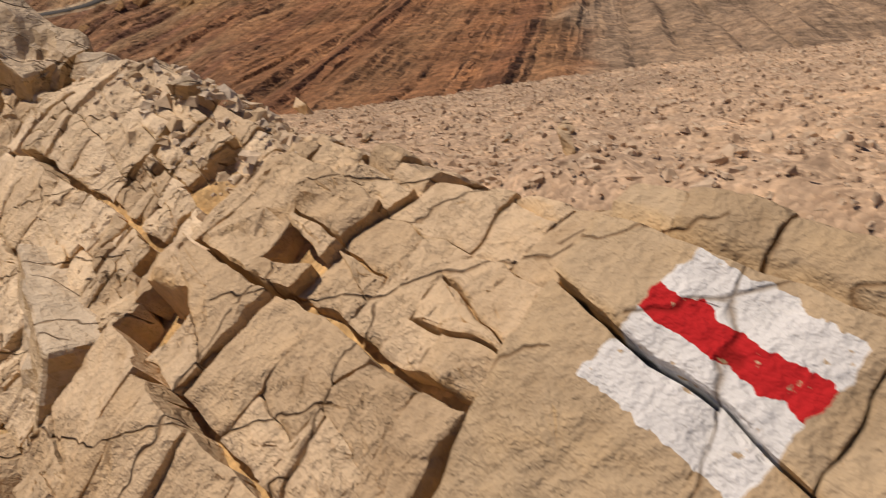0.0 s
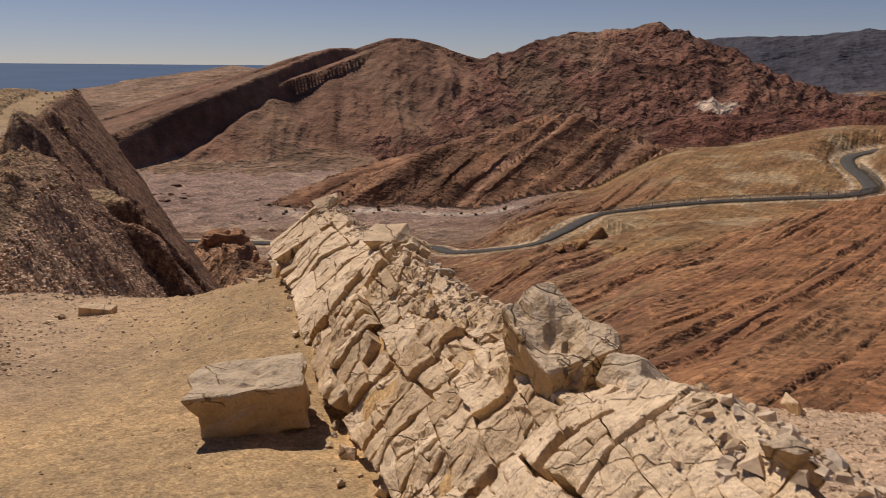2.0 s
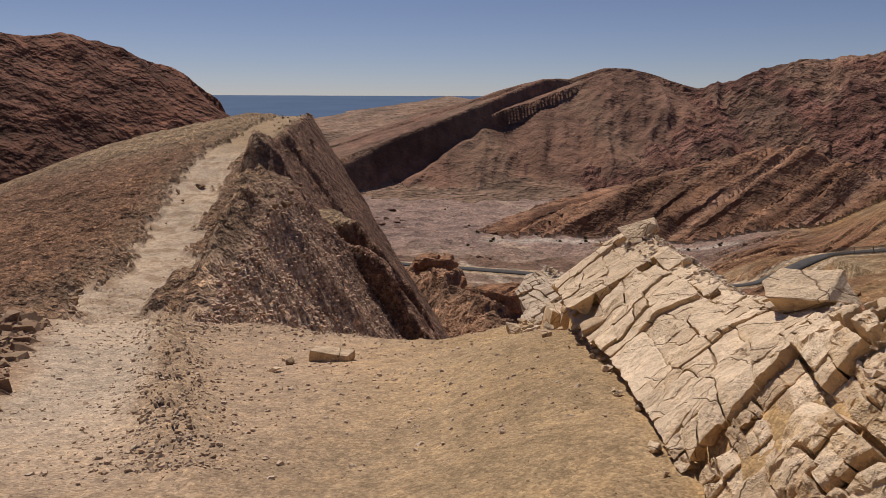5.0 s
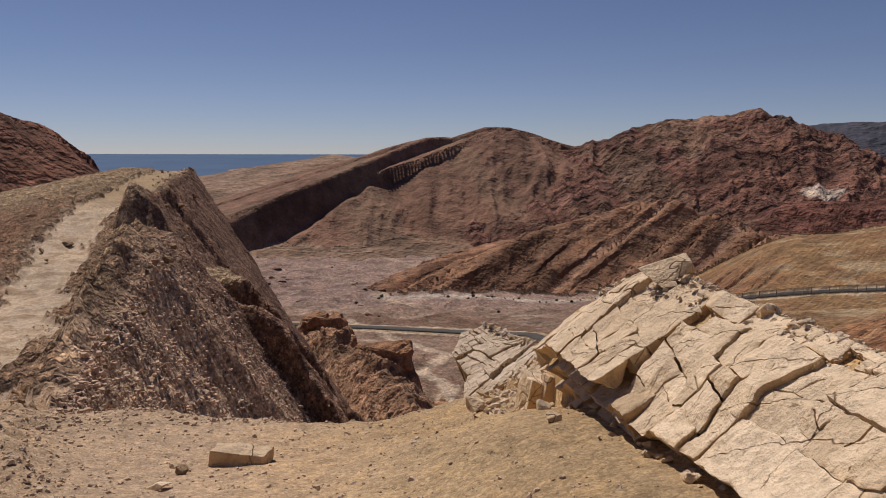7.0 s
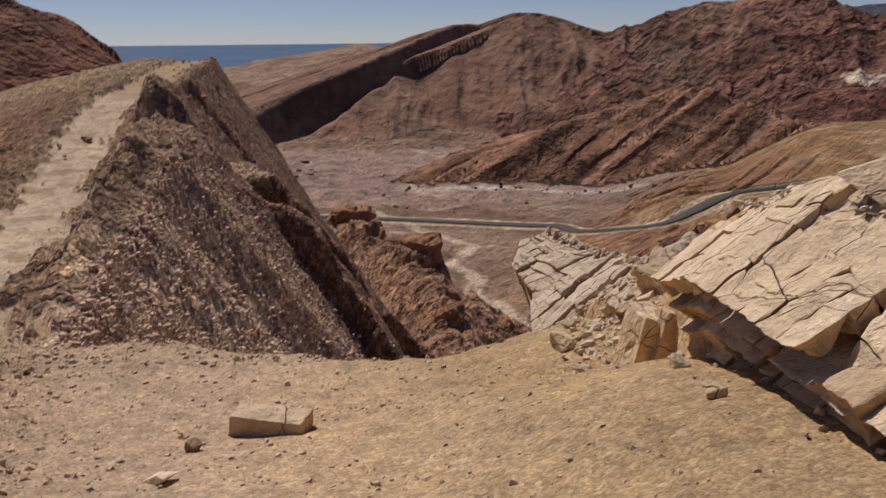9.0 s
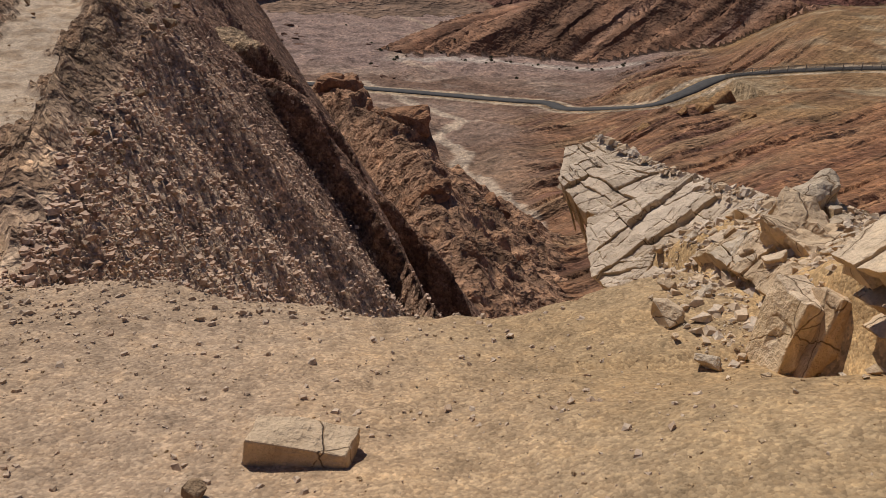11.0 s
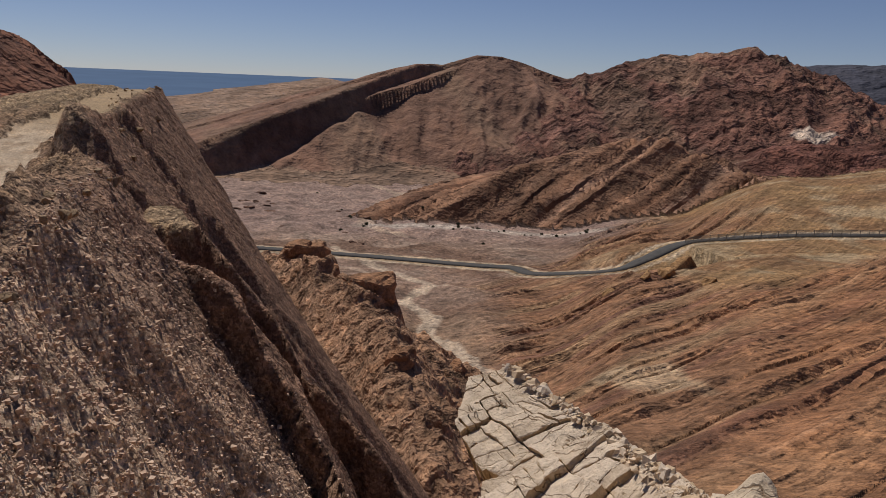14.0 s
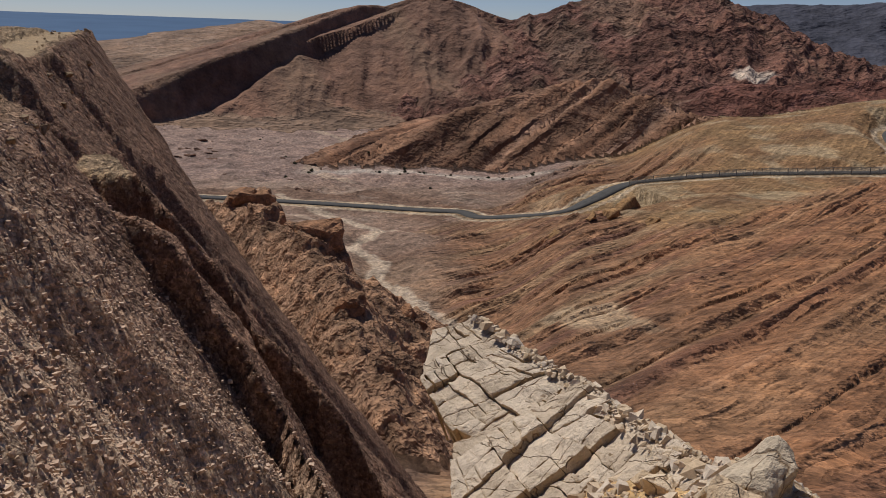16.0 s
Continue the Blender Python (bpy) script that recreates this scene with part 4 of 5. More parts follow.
# ---- rock ----
def limestone(name, top, side, paint=False, crack=1.0, crazed=False):
    """Pale limestone: grey patina on upper faces, ochre on the fresh sides, hairline cracks and pits."""
    m = bpy.data.materials.new(name)
    m.use_nodes = True
    nt = m.node_tree
    b = nt.nodes["Principled BSDF"]
    b.inputs["Roughness"].default_value = 0.9
    b.inputs["Specular IOR Level"].default_value = 0.2
    geo = nt.nodes.new("ShaderNodeNewGeometry")
    pos = geo.outputs["Position"]
    info = nt.nodes.new("ShaderNodeObjectInfo")
    sep = nt.nodes.new("ShaderNodeSeparateXYZ")
    link(nt, geo.outputs["Normal"], sep.inputs[0])
    big = noise_node(nt, pos, 2.2, 5.0, 0.65)
    mid = noise_node(nt, pos, 11.0, 5.0, 0.65)
    fine = noise_node(nt, pos, 70.0, 4.0, 0.7)
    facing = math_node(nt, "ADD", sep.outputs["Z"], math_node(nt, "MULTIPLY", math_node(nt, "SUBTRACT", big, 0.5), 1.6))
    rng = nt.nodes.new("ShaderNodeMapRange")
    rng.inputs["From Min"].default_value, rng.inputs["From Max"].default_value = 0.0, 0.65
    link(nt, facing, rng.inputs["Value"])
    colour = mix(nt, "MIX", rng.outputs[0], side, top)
    colour = mix(nt, "MULTIPLY", 1.0, colour, ramp(nt, mid, [(0.3, (0.80, 0.77, 0.73)), (0.5, (1, 1, 1)), (0.7, (1.12, 1.1, 1.06))]))
    colour = mix(nt, "MULTIPLY", 1.0, colour, ramp(nt, fine, [(0.3, grey(0.86)), (0.5, grey(1.0)), (0.72, grey(1.1))]))
    colour = mix(nt, "MULTIPLY", 1.0, colour, ramp(nt, info.outputs["Random"], [(0.0, (0.86, 0.83, 0.79)), (0.5, (1, 0.985, 0.96)), (1.0, (1.1, 1.1, 1.1))]))
    frac = noise_node(nt, pos, 6.0, 6.0, 0.75)
    line = nt.nodes.new("ShaderNodeMapRange")
    line.inputs["From Min"].default_value, line.inputs["From Max"].default_value = 0.0, 0.012
    link(nt, math_node(nt, "ABSOLUTE", math_node(nt, "SUBTRACT", frac, 0.5)), line.inputs["Value"])
    some = math_node(nt, "GREATER_THAN", noise_node(nt, pos, 2.1, 2.0), 0.5)
    joint = math_node(nt, "SUBTRACT", 1.0, math_node(nt, "MULTIPLY", math_node(nt, "SUBTRACT", 1.0, line.outputs[0]), some))
    if paint:
        dots = []
        for axis in (MARK_ALONG, MARK_ACROSS):
            v = nt.nodes.new("ShaderNodeVectorMath")
            v.operation = "SUBTRACT"
            link(nt, pos, v.inputs[0])
            v.inputs[1].default_value = MARK_AT
            dp = nt.nodes.new("ShaderNodeVectorMath")
            dp.operation = "DOT_PRODUCT"
            link(nt, v.outputs[0], dp.inputs[0])
            dp.inputs[1].default_value = axis
            dots.append(dp.outputs["Value"])
        wob = math_node(nt, "MULTIPLY", math_node(nt, "SUBTRACT", noise_node(nt, pos, 22.0, 3.0), 0.5), 0.035)
        along = math_node(nt, "ABSOLUTE", math_node(nt, "ADD", dots[0], wob))
        across = math_node(nt, "ABSOLUTE", math_node(nt, "ADD", dots[1], wob))
        in_len = math_node(nt, "LESS_THAN", along, 0.094)
        level = math_node(nt, "ADD", dots[1], wob)
        white = math_node(nt, "MULTIPLY", in_len, math_node(nt, "MULTIPLY", math_node(nt, "LESS_THAN", level, 0.068), math_node(nt, "GREATER_THAN", level, -0.105)))
        red = math_node(nt, "MULTIPLY", in_len, math_node(nt, "LESS_THAN", across, 0.019))
        worn = math_node(nt, "GREATER_THAN", noise_node(nt, pos, 55.0, 4.0), 0.33)
        white = math_node(nt, "MULTIPLY", white, worn)
        chalk = mix(nt, "MULTIPLY", 1.0, (0.74, 0.74, 0.75), ramp(nt, mid, [(0.3, grey(0.8)), (0.6, grey(1.0))]))
        colour = mix(nt, "MIX", white, colour, chalk)
        colour = mix(nt, "MIX", math_node(nt, "MULTIPLY", red, worn), colour, (0.50, 0.018, 0.022))
    crack_h = None
    for axis, often, seed_scale in (((0.75, 0.35, -0.56), 7.5, 1.7), ((0.15, -0.93, 0.33), 4.2, 2.3), ((0.45, 0.6, 0.66), 5.0, 1.3)):
        dp = nt.nodes.new("ShaderNodeVectorMath")
        dp.operation = "DOT_PRODUCT"
        link(nt, pos, dp.inputs[0])
        dp.inputs[1].default_value = tuple(a * often for a in axis)
        wave = math_node(nt, "ADD", dp.outputs["Value"], math_node(nt, "MULTIPLY", noise_node(nt, pos, 3.0, 4.0, 0.6), 0.9))
        off = math_node(nt, "ABSOLUTE", math_node(nt, "SUBTRACT", math_node(nt, "FRACT", wave), 0.5))
        split = nt.nodes.new("ShaderNodeMapRange")
        split.inputs["From Min"].default_value, split.inputs["From Max"].default_value = 0.0, 0.003 * often
        link(nt, off, split.inputs["Value"])
        here = math_node(nt, "GREATER_THAN", noise_node(nt, pos, seed_scale, 2.0), 0.5)
        one = math_node(nt, "MULTIPLY", math_node(nt, "SUBTRACT", 1.0, split.outputs[0]), here)
        crack_h = one if crack_h is None else math_node(nt, "MAXIMUM", crack_h, one)
    if crazed:
        cell = node(nt, "ShaderNodeTexVoronoi", Scale=8.5)
        cell.feature = "DISTANCE_TO_EDGE"
        link(nt, mix(nt, "ADD", 1.0, pos, node_colour(nt, pos, 9.0, 0.22)), cell.inputs["Vector"])
        split = nt.nodes.new("ShaderNodeMapRange")
        split.inputs["From Min"].default_value, split.inputs["From Max"].default_value = 0.0, 0.016
        link(nt, cell.outputs["Distance"], split.inputs["Value"])
        crack_h = math_node(nt, "MAXIMUM", crack_h, math_node(nt, "SUBTRACT", 1.0, split.outputs[0]))
    colour = mix(nt, "MULTIPLY", math_node(nt, "MULTIPLY", crack_h, 0.9), colour, (0.42, 0.33, 0.25))
    link(nt, colour, b.inputs["Base Color"])
    h = math_node(nt, "ADD", math_node(nt, "MULTIPLY", mid, 0.05), math_node(nt, "MULTIPLY", fine, 0.009))
    h = math_node(nt, "ADD", h, math_node(nt, "MULTIPLY", joint, 0.0025 * crack))
    h = math_node(nt, "SUBTRACT", h, math_node(nt, "MULTIPLY", crack_h, 0.010 * crack))
    bn = nt.nodes.new("ShaderNodeBump")
    bn.inputs["Strength"].default_value, bn.inputs["Distance"].default_value = 1.0, 0.7
    link(nt, h, bn.inputs["Height"])
    link(nt, bn.outputs["Normal"], b.inputs["Normal"])
    return m


MARK_AT = (1.879, -3.491, 0.145)
MARK_ALONG = (-0.046, -0.998, -0.041)
MARK_ACROSS = (0.829, -0.061, 0.556)
STONE = limestone("weathered_limestone", (0.57, 0.435, 0.30), (0.57, 0.39, 0.215))
STONE_PALE = limestone("pale_limestone", (0.71, 0.565, 0.41), (0.66, 0.48, 0.28))
STONE_GREY = limestone("grey_limestone", (0.55, 0.455, 0.35), (0.53, 0.38, 0.22), crack=0.8)
STONE_MARK = limestone("painted_limestone", (0.47, 0.36, 0.245), (0.53, 0.375, 0.21), paint=True, crack=0.5)
STONE_ASH = limestone("ash_limestone", (0.58, 0.475, 0.37), (0.52, 0.39, 0.25))
STONE_CRAZED = limestone("crazed_limestone", (0.68, 0.56, 0.43), (0.62, 0.45, 0.26), crack=1.6, crazed=True)
STONE_BROWN = limestone("brown_stone", (0.33, 0.235, 0.15), (0.32, 0.21, 0.125))


def bare(name, verts, faces, material, smooth=False):
    me = bpy.data.meshes.new(name)
    me.from_pydata([tuple(v) for v in verts], [], faces)
    me.polygons.foreach_set("use_smooth", [smooth] * len(me.polygons))
    me.materials.append(material)
    me.update()
    return me


def cut_polygon(poly, n, c):
    """The part of a convex polygon on the side where n.p < c."""
    out = []
    for p, q in zip(poly, np.roll(poly, -1, 0)):
        a, b = p @ n - c, q @ n - c
        if a <= 0:
            out.append(p)
        if a * b < 0:
            out.append(p + (q - p) * (a / (a - b)))
    return np.array(out)


def polygon_area(p):
    q = np.roll(p, -1, 0)
    return 0.5 * abs(float((p[:, 0] * q[:, 1] - q[:, 0] * p[:, 1]).sum()))


def crack_up(poly, size, rnd, angles, gap, steps, lift=0.0):
    """Breaks a sheet of rock along two sets of joints, again and again: wide joints round large plates, hairlines inside them."""
    area = polygon_area(poly)
    if len(poly) < 3 or area < size * size * math.exp(rnd.gauss(0, 0.85)):
        return [(poly, lift + rnd.uniform(-0.12, 0.12) * steps)] if len(poly) > 2 and area > 0.0006 else []
    best = None
    for ang in angles:
        t = radians(ang + rnd.gauss(0, 7))
        n = np.array([-math.sin(t), math.cos(t)])
        w = poly @ n
        score = (w.max() - w.min()) * rnd.uniform(0.7, 1.3)
        if best is None or score > best[0]:
            best = (score, n, w.min() + (w.max() - w.min()) * rnd.uniform(0.3, 0.7))
    _, n, c = best
    g = gap * ((1.0 if area > 0.16 else 0.5 if area > 0.04 else 0.3) + (1.4 if rnd.random() < 0.12 else 0.0)) * rnd.uniform(0.4, 1.4)
    out = []
    for side in (1, -1):
        part_poly = cut_polygon(poly, side * n, side * c - g)
        if len(part_poly) > 2:
            shift = rnd.uniform(-1, 1) * steps * (1.0 if area > 0.10 else 0.25 if area > 0.03 else 0.10)
            out += crack_up(part_poly, size, rnd, angles, gap, steps, lift + shift)
    return out


def rock_block(place, poly, lift, depth, rnd, lean, relief, undercut, chip):
    """One block: a broken top with chipped edges and layered sides that go down into the rock."""
    seed = rnd.uniform(0, 99)
    mid = poly.mean(0)
    radius = float(np.sqrt(polygon_area(poly) / math.pi))
    h = min(max(radius * 0.14, 0.007), 0.02)
    edge = []
    for p, q in zip(poly, np.roll(poly, -1, 0)):
        k = max(1, int(np.linalg.norm(q - p) / h))
        edge += [p + (q - p) * i / k for i in range(k)]
    edge = np.array(edge)
    k = len(edge)
    eps = 0.02
    c0, cu, cv = (place(mid[None] + d)[0] for d in (np.zeros(2), np.array([eps, 0]), np.array([0, eps])))
    n = np.cross(cu - c0, cv - c0)
    n /= np.linalg.norm(n) + 1e-9
    if n[2] < 0:
        n = -n
    tu, tv = rnd.uniform(-lean, lean), rnd.uniform(-lean, lean)
    rings = [1.0, 1 - min(0.25, 0.005 / radius), 1 - min(0.42, 0.016 / radius), 0.72, 0.46, 0.2]
    rows = []
    for i, f in enumerate(rings):
        uv = mid + (edge - mid) * f
        bump = relief * (0.9 * fbm(uv[:, 0] * 6, uv[:, 1] * 6 + 3.1, 4, 11) + 0.8 * np.round(2.4 * perlin(uv[:, 0] * 5 + 0.4 * seed, uv[:, 1] * 8, 13)) * 0.5)
        worn = 0.0
        if i < 2:
            worn = chip * (0.35 + 1.6 * np.maximum(perlin(uv[:, 0] * 17 + seed, uv[:, 1] * 17, 19), 0)) * (1.0, 0.3)[i]
        high = lift + tu * (uv[:, 0] - mid[0]) + tv * (uv[:, 1] - mid[1]) + bump - worn
        rows.append(place(uv) + n * high[:, None])
    centre = place(mid[None])[0] + n * (lift + relief * 0.9 * float(fbm(mid[:1] * 6, mid[1:] * 6 + 3.1, 4, 11)[0]))
    rim, inner = rows[0], rows[0].mean(0)
    sides = []
    for f in (0.16, 0.34, 0.5, 0.75, 1.0):
        ledge = rnd.uniform(-0.002, 0.008) + 0.012 * perlin(edge[:, 0] * 14 + seed, edge[:, 1] * 14 + 5 * f, 17)
        inward = inner - rim
        inward = inward - n * (inward @ n)[:, None]
        room = np.linalg.norm(inward, axis=1) + 1e-6
        sides.append(rim - n * depth * f + inward * np.clip((undercut * depth * f + ledge * min(1.0, 1.6 * f)) / room, -0.02, 0.8)[:, None])
    verts = np.concatenate(sides[::-1] + rows + [centre[None]])
    faces, total = [], len(sides) + len(rows)
    for q in range(total - 1):
        for i in range(k):
            j = (i + 1) % k
            faces.append((q * k + i, q * k + j, (q + 1) * k + j, (q + 1) * k + i))
    faces += [((total - 1) * k + i, (total - 1) * k + (i + 1) % k, total * k) for i in range(k)]
    faces.append(tuple(range(k - 1, -1, -1)))
    u, w = verts[faces[0][1]] - verts[faces[0][0]], verts[faces[0][2]] - verts[faces[0][0]]
    if float(np.cross(u, w) @ (verts[faces[0][0]] - verts.mean(0) + n * float(n @ (verts.mean(0) - verts[faces[0][0]])))) < 0:
        faces = [f[::-1] for f in faces]
    return verts, faces


def fractured(name, label, surface, y0, y1, q0, q1, size, seed, materials, lift=0.0, depth=0.2, steps=0.02, gap=0.003, angles=(8, 97), relief=0.008, lean=0.04, undercut=0.12, chip=0.007, shear=0.2, ragged=0.0, seams=(), hollow=None, part_name="block"):
    """An outcrop of jointed rock: a thing whose blocks are its parts. seams: where sand lies between its beds; hollow: a gap in it."""
    rnd = random.Random(seed)
    ym = np.array([(y0 + y1) / 2])
    wide = float(np.linalg.norm(surface(ym, np.array([1.0])) - surface(ym, np.array([0.0]))))

    def place(uv):
        u = uv[:, 0] + 0.014 * fbm(uv[:, 0] * 5, uv[:, 1] * 5, 3, 601, 0.6)
        v = uv[:, 1] + 0.014 * fbm(uv[:, 0] * 5 + 31, uv[:, 1] * 5, 3, 602, 0.6)
        return surface(u + shear * (v - 0.5 * wide), v / wide)

    root = tagged(new(name), label, "rock outcrop")
    root.location = surface(ym, np.array([0.0]))[0]
    at = np.array(root.location)
    sheet_poly = np.array([(y0, q0 * wide), (y1, q0 * wide), (y1, q1 * wide), (y0, q1 * wide)])
    pieces, rest = [], sheet_poly
    for q_seam in seams:
        t = radians(rnd.uniform(-7, 7))
        n, open_by = np.array([-math.sin(t), math.cos(t)]), rnd.uniform(0.003, 0.009)
        c = float(n @ np.array([(y0 + y1) / 2, q_seam * wide]))
        pieces += crack_up(cut_polygon(rest, n, c - open_by), size, rnd, angles, gap, steps, rnd.uniform(-0.012, 0.02))
        rest = cut_polygon(rest, -n, -c - open_by)
    pieces += crack_up(rest, size, rnd, angles, gap, steps)
    for poly, up in pieces:
        q = poly[:, 1].mean() / wide
        if hollow and np.hypot(poly[:, 0].mean() - hollow[0] + shear * (q - 0.5) * wide, (q - hollow[1]) * wide) < hollow[2]:
            continue
        if rnd.random() < ragged * (0.15 + max(0.0, q - 0.55) * 1.6) and polygon_area(poly) < 0.02:
            continue
        rough = 1 + 1.5 * max(0.0, q - 0.8)
        v, f = rock_block(place, poly, lift + up * rough, depth * rnd.uniform(0.85, 1.15), rnd, lean * rough, relief, undercut if q < 0.3 else 0.04, chip)
        me = bare(part_name, v - at, f, rnd.choice(materials), True)
        me.set_sharp_from_angle(angle=radians(34))
        new(part_name, me).parent = root
    return root


def chunk_mesh(name, size, seed, material, points=16, square=0.55, rough=0.02, flat=1.0):
    """An angular stone: the hull of scattered points, its edges worn, its faces slightly broken."""
    rnd = random.Random(seed)
    bm = bmesh.new()
    for _ in range(points):
        d = Vector((rnd.gauss(0, 1), rnd.gauss(0, 1), rnd.gauss(0, 1))).normalized()
        m = max(abs(d.x), abs(d.y), abs(d.z))
        d = d * ((1 - square) + square / m) * rnd.uniform(0.85, 1.0)
        bm.verts.new((d.x * size[0] / 2, d.y * size[1] / 2, max(d.z, -0.9) * size[2] / 2))
    hull = bmesh.ops.convex_hull(bm, input=bm.verts)
    bmesh.ops.delete(bm, geom=[g for g in hull["geom_interior"] if isinstance(g, bmesh.types.BMVert)], context="VERTS")
    bmesh.ops.dissolve_limit(bm, angle_limit=radians(9), verts=bm.verts, edges=bm.edges)
    small = min(size)
    bmesh.ops.bevel(bm, geom=bm.edges[:], offset=small * 0.035, segments=1, affect="EDGES", profile=0.6)
    bmesh.ops.triangulate(bm, faces=bm.faces)
    if small > 0.12:
        bmesh.ops.subdivide_edges(bm, edges=[e for e in bm.edges if e.calc_length() > small * 0.25], cuts=2, use_grid_fill=True)
        bmesh.ops.triangulate(bm, faces=bm.faces)
        for v in bm.verts:
            w = noise.turbulence(v.co * (1.6 / small) + Vector((seed, 0, 0)), 3, False) - 0.6
            v.co += v.co.normalized() * w * rough * small * 4
    me = bpy.data.meshes.new(name)
    bm.to_mesh(me)
    bm.free()
    me.materials.append(material)
    return me


def hewn_mesh(name, size, seed, material, skew=0.10, rough=0.012, foot=1.0):
    """A roughly squared block: jittered corners, chipped edges, faces broken by fine relief."""
    rnd = random.Random(seed)
    bm = bmesh.new()
    bmesh.ops.create_cube(bm, size=1.0)
    for v in bm.verts:
        v.co = Vector([c * s * (1 + rnd.uniform(-skew, skew)) for c, s in zip(v.co, size)])
        if v.co.z < 0:
            v.co.x, v.co.y = v.co.x * foot + 0.06 * (1 - foot), v.co.y * foot
    bmesh.ops.bevel(bm, geom=bm.edges[:], offset=min(size) * 0.06, segments=2, affect="EDGES", profile=0.5)
    bmesh.ops.subdivide_edges(bm, edges=[e for e in bm.edges if e.calc_length() > min(size) * 0.2], cuts=7, use_grid_fill=True)
    bmesh.ops.triangulate(bm, faces=bm.faces)
    for v in bm.verts:
        w = noise.turbulence(v.co * 9 + Vector((seed, 0, 0)), 4, False) - 0.6
        k = round(2.5 * noise.noise(v.co * 7 + Vector((0, seed, 0)))) * 0.5
        v.co += v.co.normalized() * (w + k) * rough
    me = bpy.data.meshes.new(name)
    bm.to_mesh(me)
    bm.free()
    me.materials.append(material)
    return me


def boulder(name, label, at, size, turn, seed, material, category="boulder", **more_):
    ob = new(name, chunk_mesh(name, size, seed, material, **more_))
    ob.matrix_world = pose(*at, *turn)
    return tagged(ob, label, category)


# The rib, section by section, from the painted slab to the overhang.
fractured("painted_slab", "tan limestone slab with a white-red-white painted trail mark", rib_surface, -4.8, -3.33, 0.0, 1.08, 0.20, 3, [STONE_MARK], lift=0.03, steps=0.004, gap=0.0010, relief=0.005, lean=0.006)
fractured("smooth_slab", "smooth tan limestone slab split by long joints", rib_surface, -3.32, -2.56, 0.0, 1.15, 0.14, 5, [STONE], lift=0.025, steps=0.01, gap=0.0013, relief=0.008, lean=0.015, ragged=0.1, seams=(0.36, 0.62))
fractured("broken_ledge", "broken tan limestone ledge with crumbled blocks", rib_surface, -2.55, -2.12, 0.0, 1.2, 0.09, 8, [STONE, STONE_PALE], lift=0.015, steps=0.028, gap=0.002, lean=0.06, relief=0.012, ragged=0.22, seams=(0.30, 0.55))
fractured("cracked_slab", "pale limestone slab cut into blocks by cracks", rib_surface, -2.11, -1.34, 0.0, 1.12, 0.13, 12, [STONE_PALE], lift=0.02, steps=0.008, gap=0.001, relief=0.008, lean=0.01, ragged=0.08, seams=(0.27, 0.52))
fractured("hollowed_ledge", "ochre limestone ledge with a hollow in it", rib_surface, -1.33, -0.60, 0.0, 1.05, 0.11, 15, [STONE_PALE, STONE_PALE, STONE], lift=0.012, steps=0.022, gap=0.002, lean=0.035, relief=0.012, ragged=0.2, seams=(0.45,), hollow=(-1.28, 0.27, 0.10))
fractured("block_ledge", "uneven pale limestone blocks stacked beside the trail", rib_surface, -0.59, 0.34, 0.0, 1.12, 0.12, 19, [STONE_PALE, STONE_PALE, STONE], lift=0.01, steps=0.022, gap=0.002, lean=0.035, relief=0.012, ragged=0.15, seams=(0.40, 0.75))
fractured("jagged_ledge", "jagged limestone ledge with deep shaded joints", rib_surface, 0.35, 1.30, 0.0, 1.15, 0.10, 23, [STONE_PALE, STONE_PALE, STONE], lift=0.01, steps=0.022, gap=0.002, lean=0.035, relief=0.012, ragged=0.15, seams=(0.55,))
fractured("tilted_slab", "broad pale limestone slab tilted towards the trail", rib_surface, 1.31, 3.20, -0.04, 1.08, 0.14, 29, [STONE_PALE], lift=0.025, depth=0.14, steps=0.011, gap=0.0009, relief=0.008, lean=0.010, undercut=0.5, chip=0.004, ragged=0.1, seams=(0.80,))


# The overhang: its edge stands clear of the sand, with two more beds set back under it.
OVER_Y, OVER_X, OVER_Z = [3.0, 3.3, 3.9, 4.5], [0.61, 0.565, 0.505, 0.48], [-0.84, -0.87, -0.89, -1.06]


def over_surface(y, q, drop=0.0, back=0.0):
    foot = np.stack([np.interp(y, OVER_Y, OVER_X) + back, y + 0 * q, np.interp(y, OVER_Y, OVER_Z) - drop], -1)
    top = np.stack([np.interp(y, RIB_Y, RIB_KX) + 0.4 * drop, y + 0 * q, np.interp(y, RIB_Y, RIB_KZ) - drop], -1)
    return foot + (top - foot) * np.asarray(q)[..., None]


fractured("overhanging_slab", "pale limestone slab end jutting over the sand", over_surface, 3.21, 4.42, 0.0, 1.0, 0.22, 31, [STONE_PALE], lift=0.0, depth=0.09, steps=0.010, gap=0.0010, relief=0.008, lean=0.008, undercut=0.8, chip=0.004, ragged=0.05)
for nm, lab, drop, back, size, seed in (("middle_bed", "ochre limestone bed under the overhanging slab", 0.10, 0.05, 0.22, 131), ("lower_bed", "shaded brown limestone bed at the foot of the overhang", 0.20, 0.10, 0.17, 133), ("foot_bed", "brown limestone bed half sunk in the sand", 0.30, 0.13, 0.17, 135)):
    fractured(nm, lab, lambda y, q, d=drop, k=back: over_surface(y, q, d, k), 3.0, 4.38, 0.0, 0.7, size, seed, [STONE], depth=0.11, steps=0.02, gap=0.002, relief=0.010, lean=0.03, undercut=0.5)
fractured("collapsed_end", "collapsed pale limestone blocks past the overhang", rib_surface, 4.62, 5.75, 0.0, 1.2, 0.10, 33, [STONE_PALE, STONE, STONE_GREY], lift=0.02, steps=0.05, gap=0.003, relief=0.014, lean=0.12, ragged=0.25)

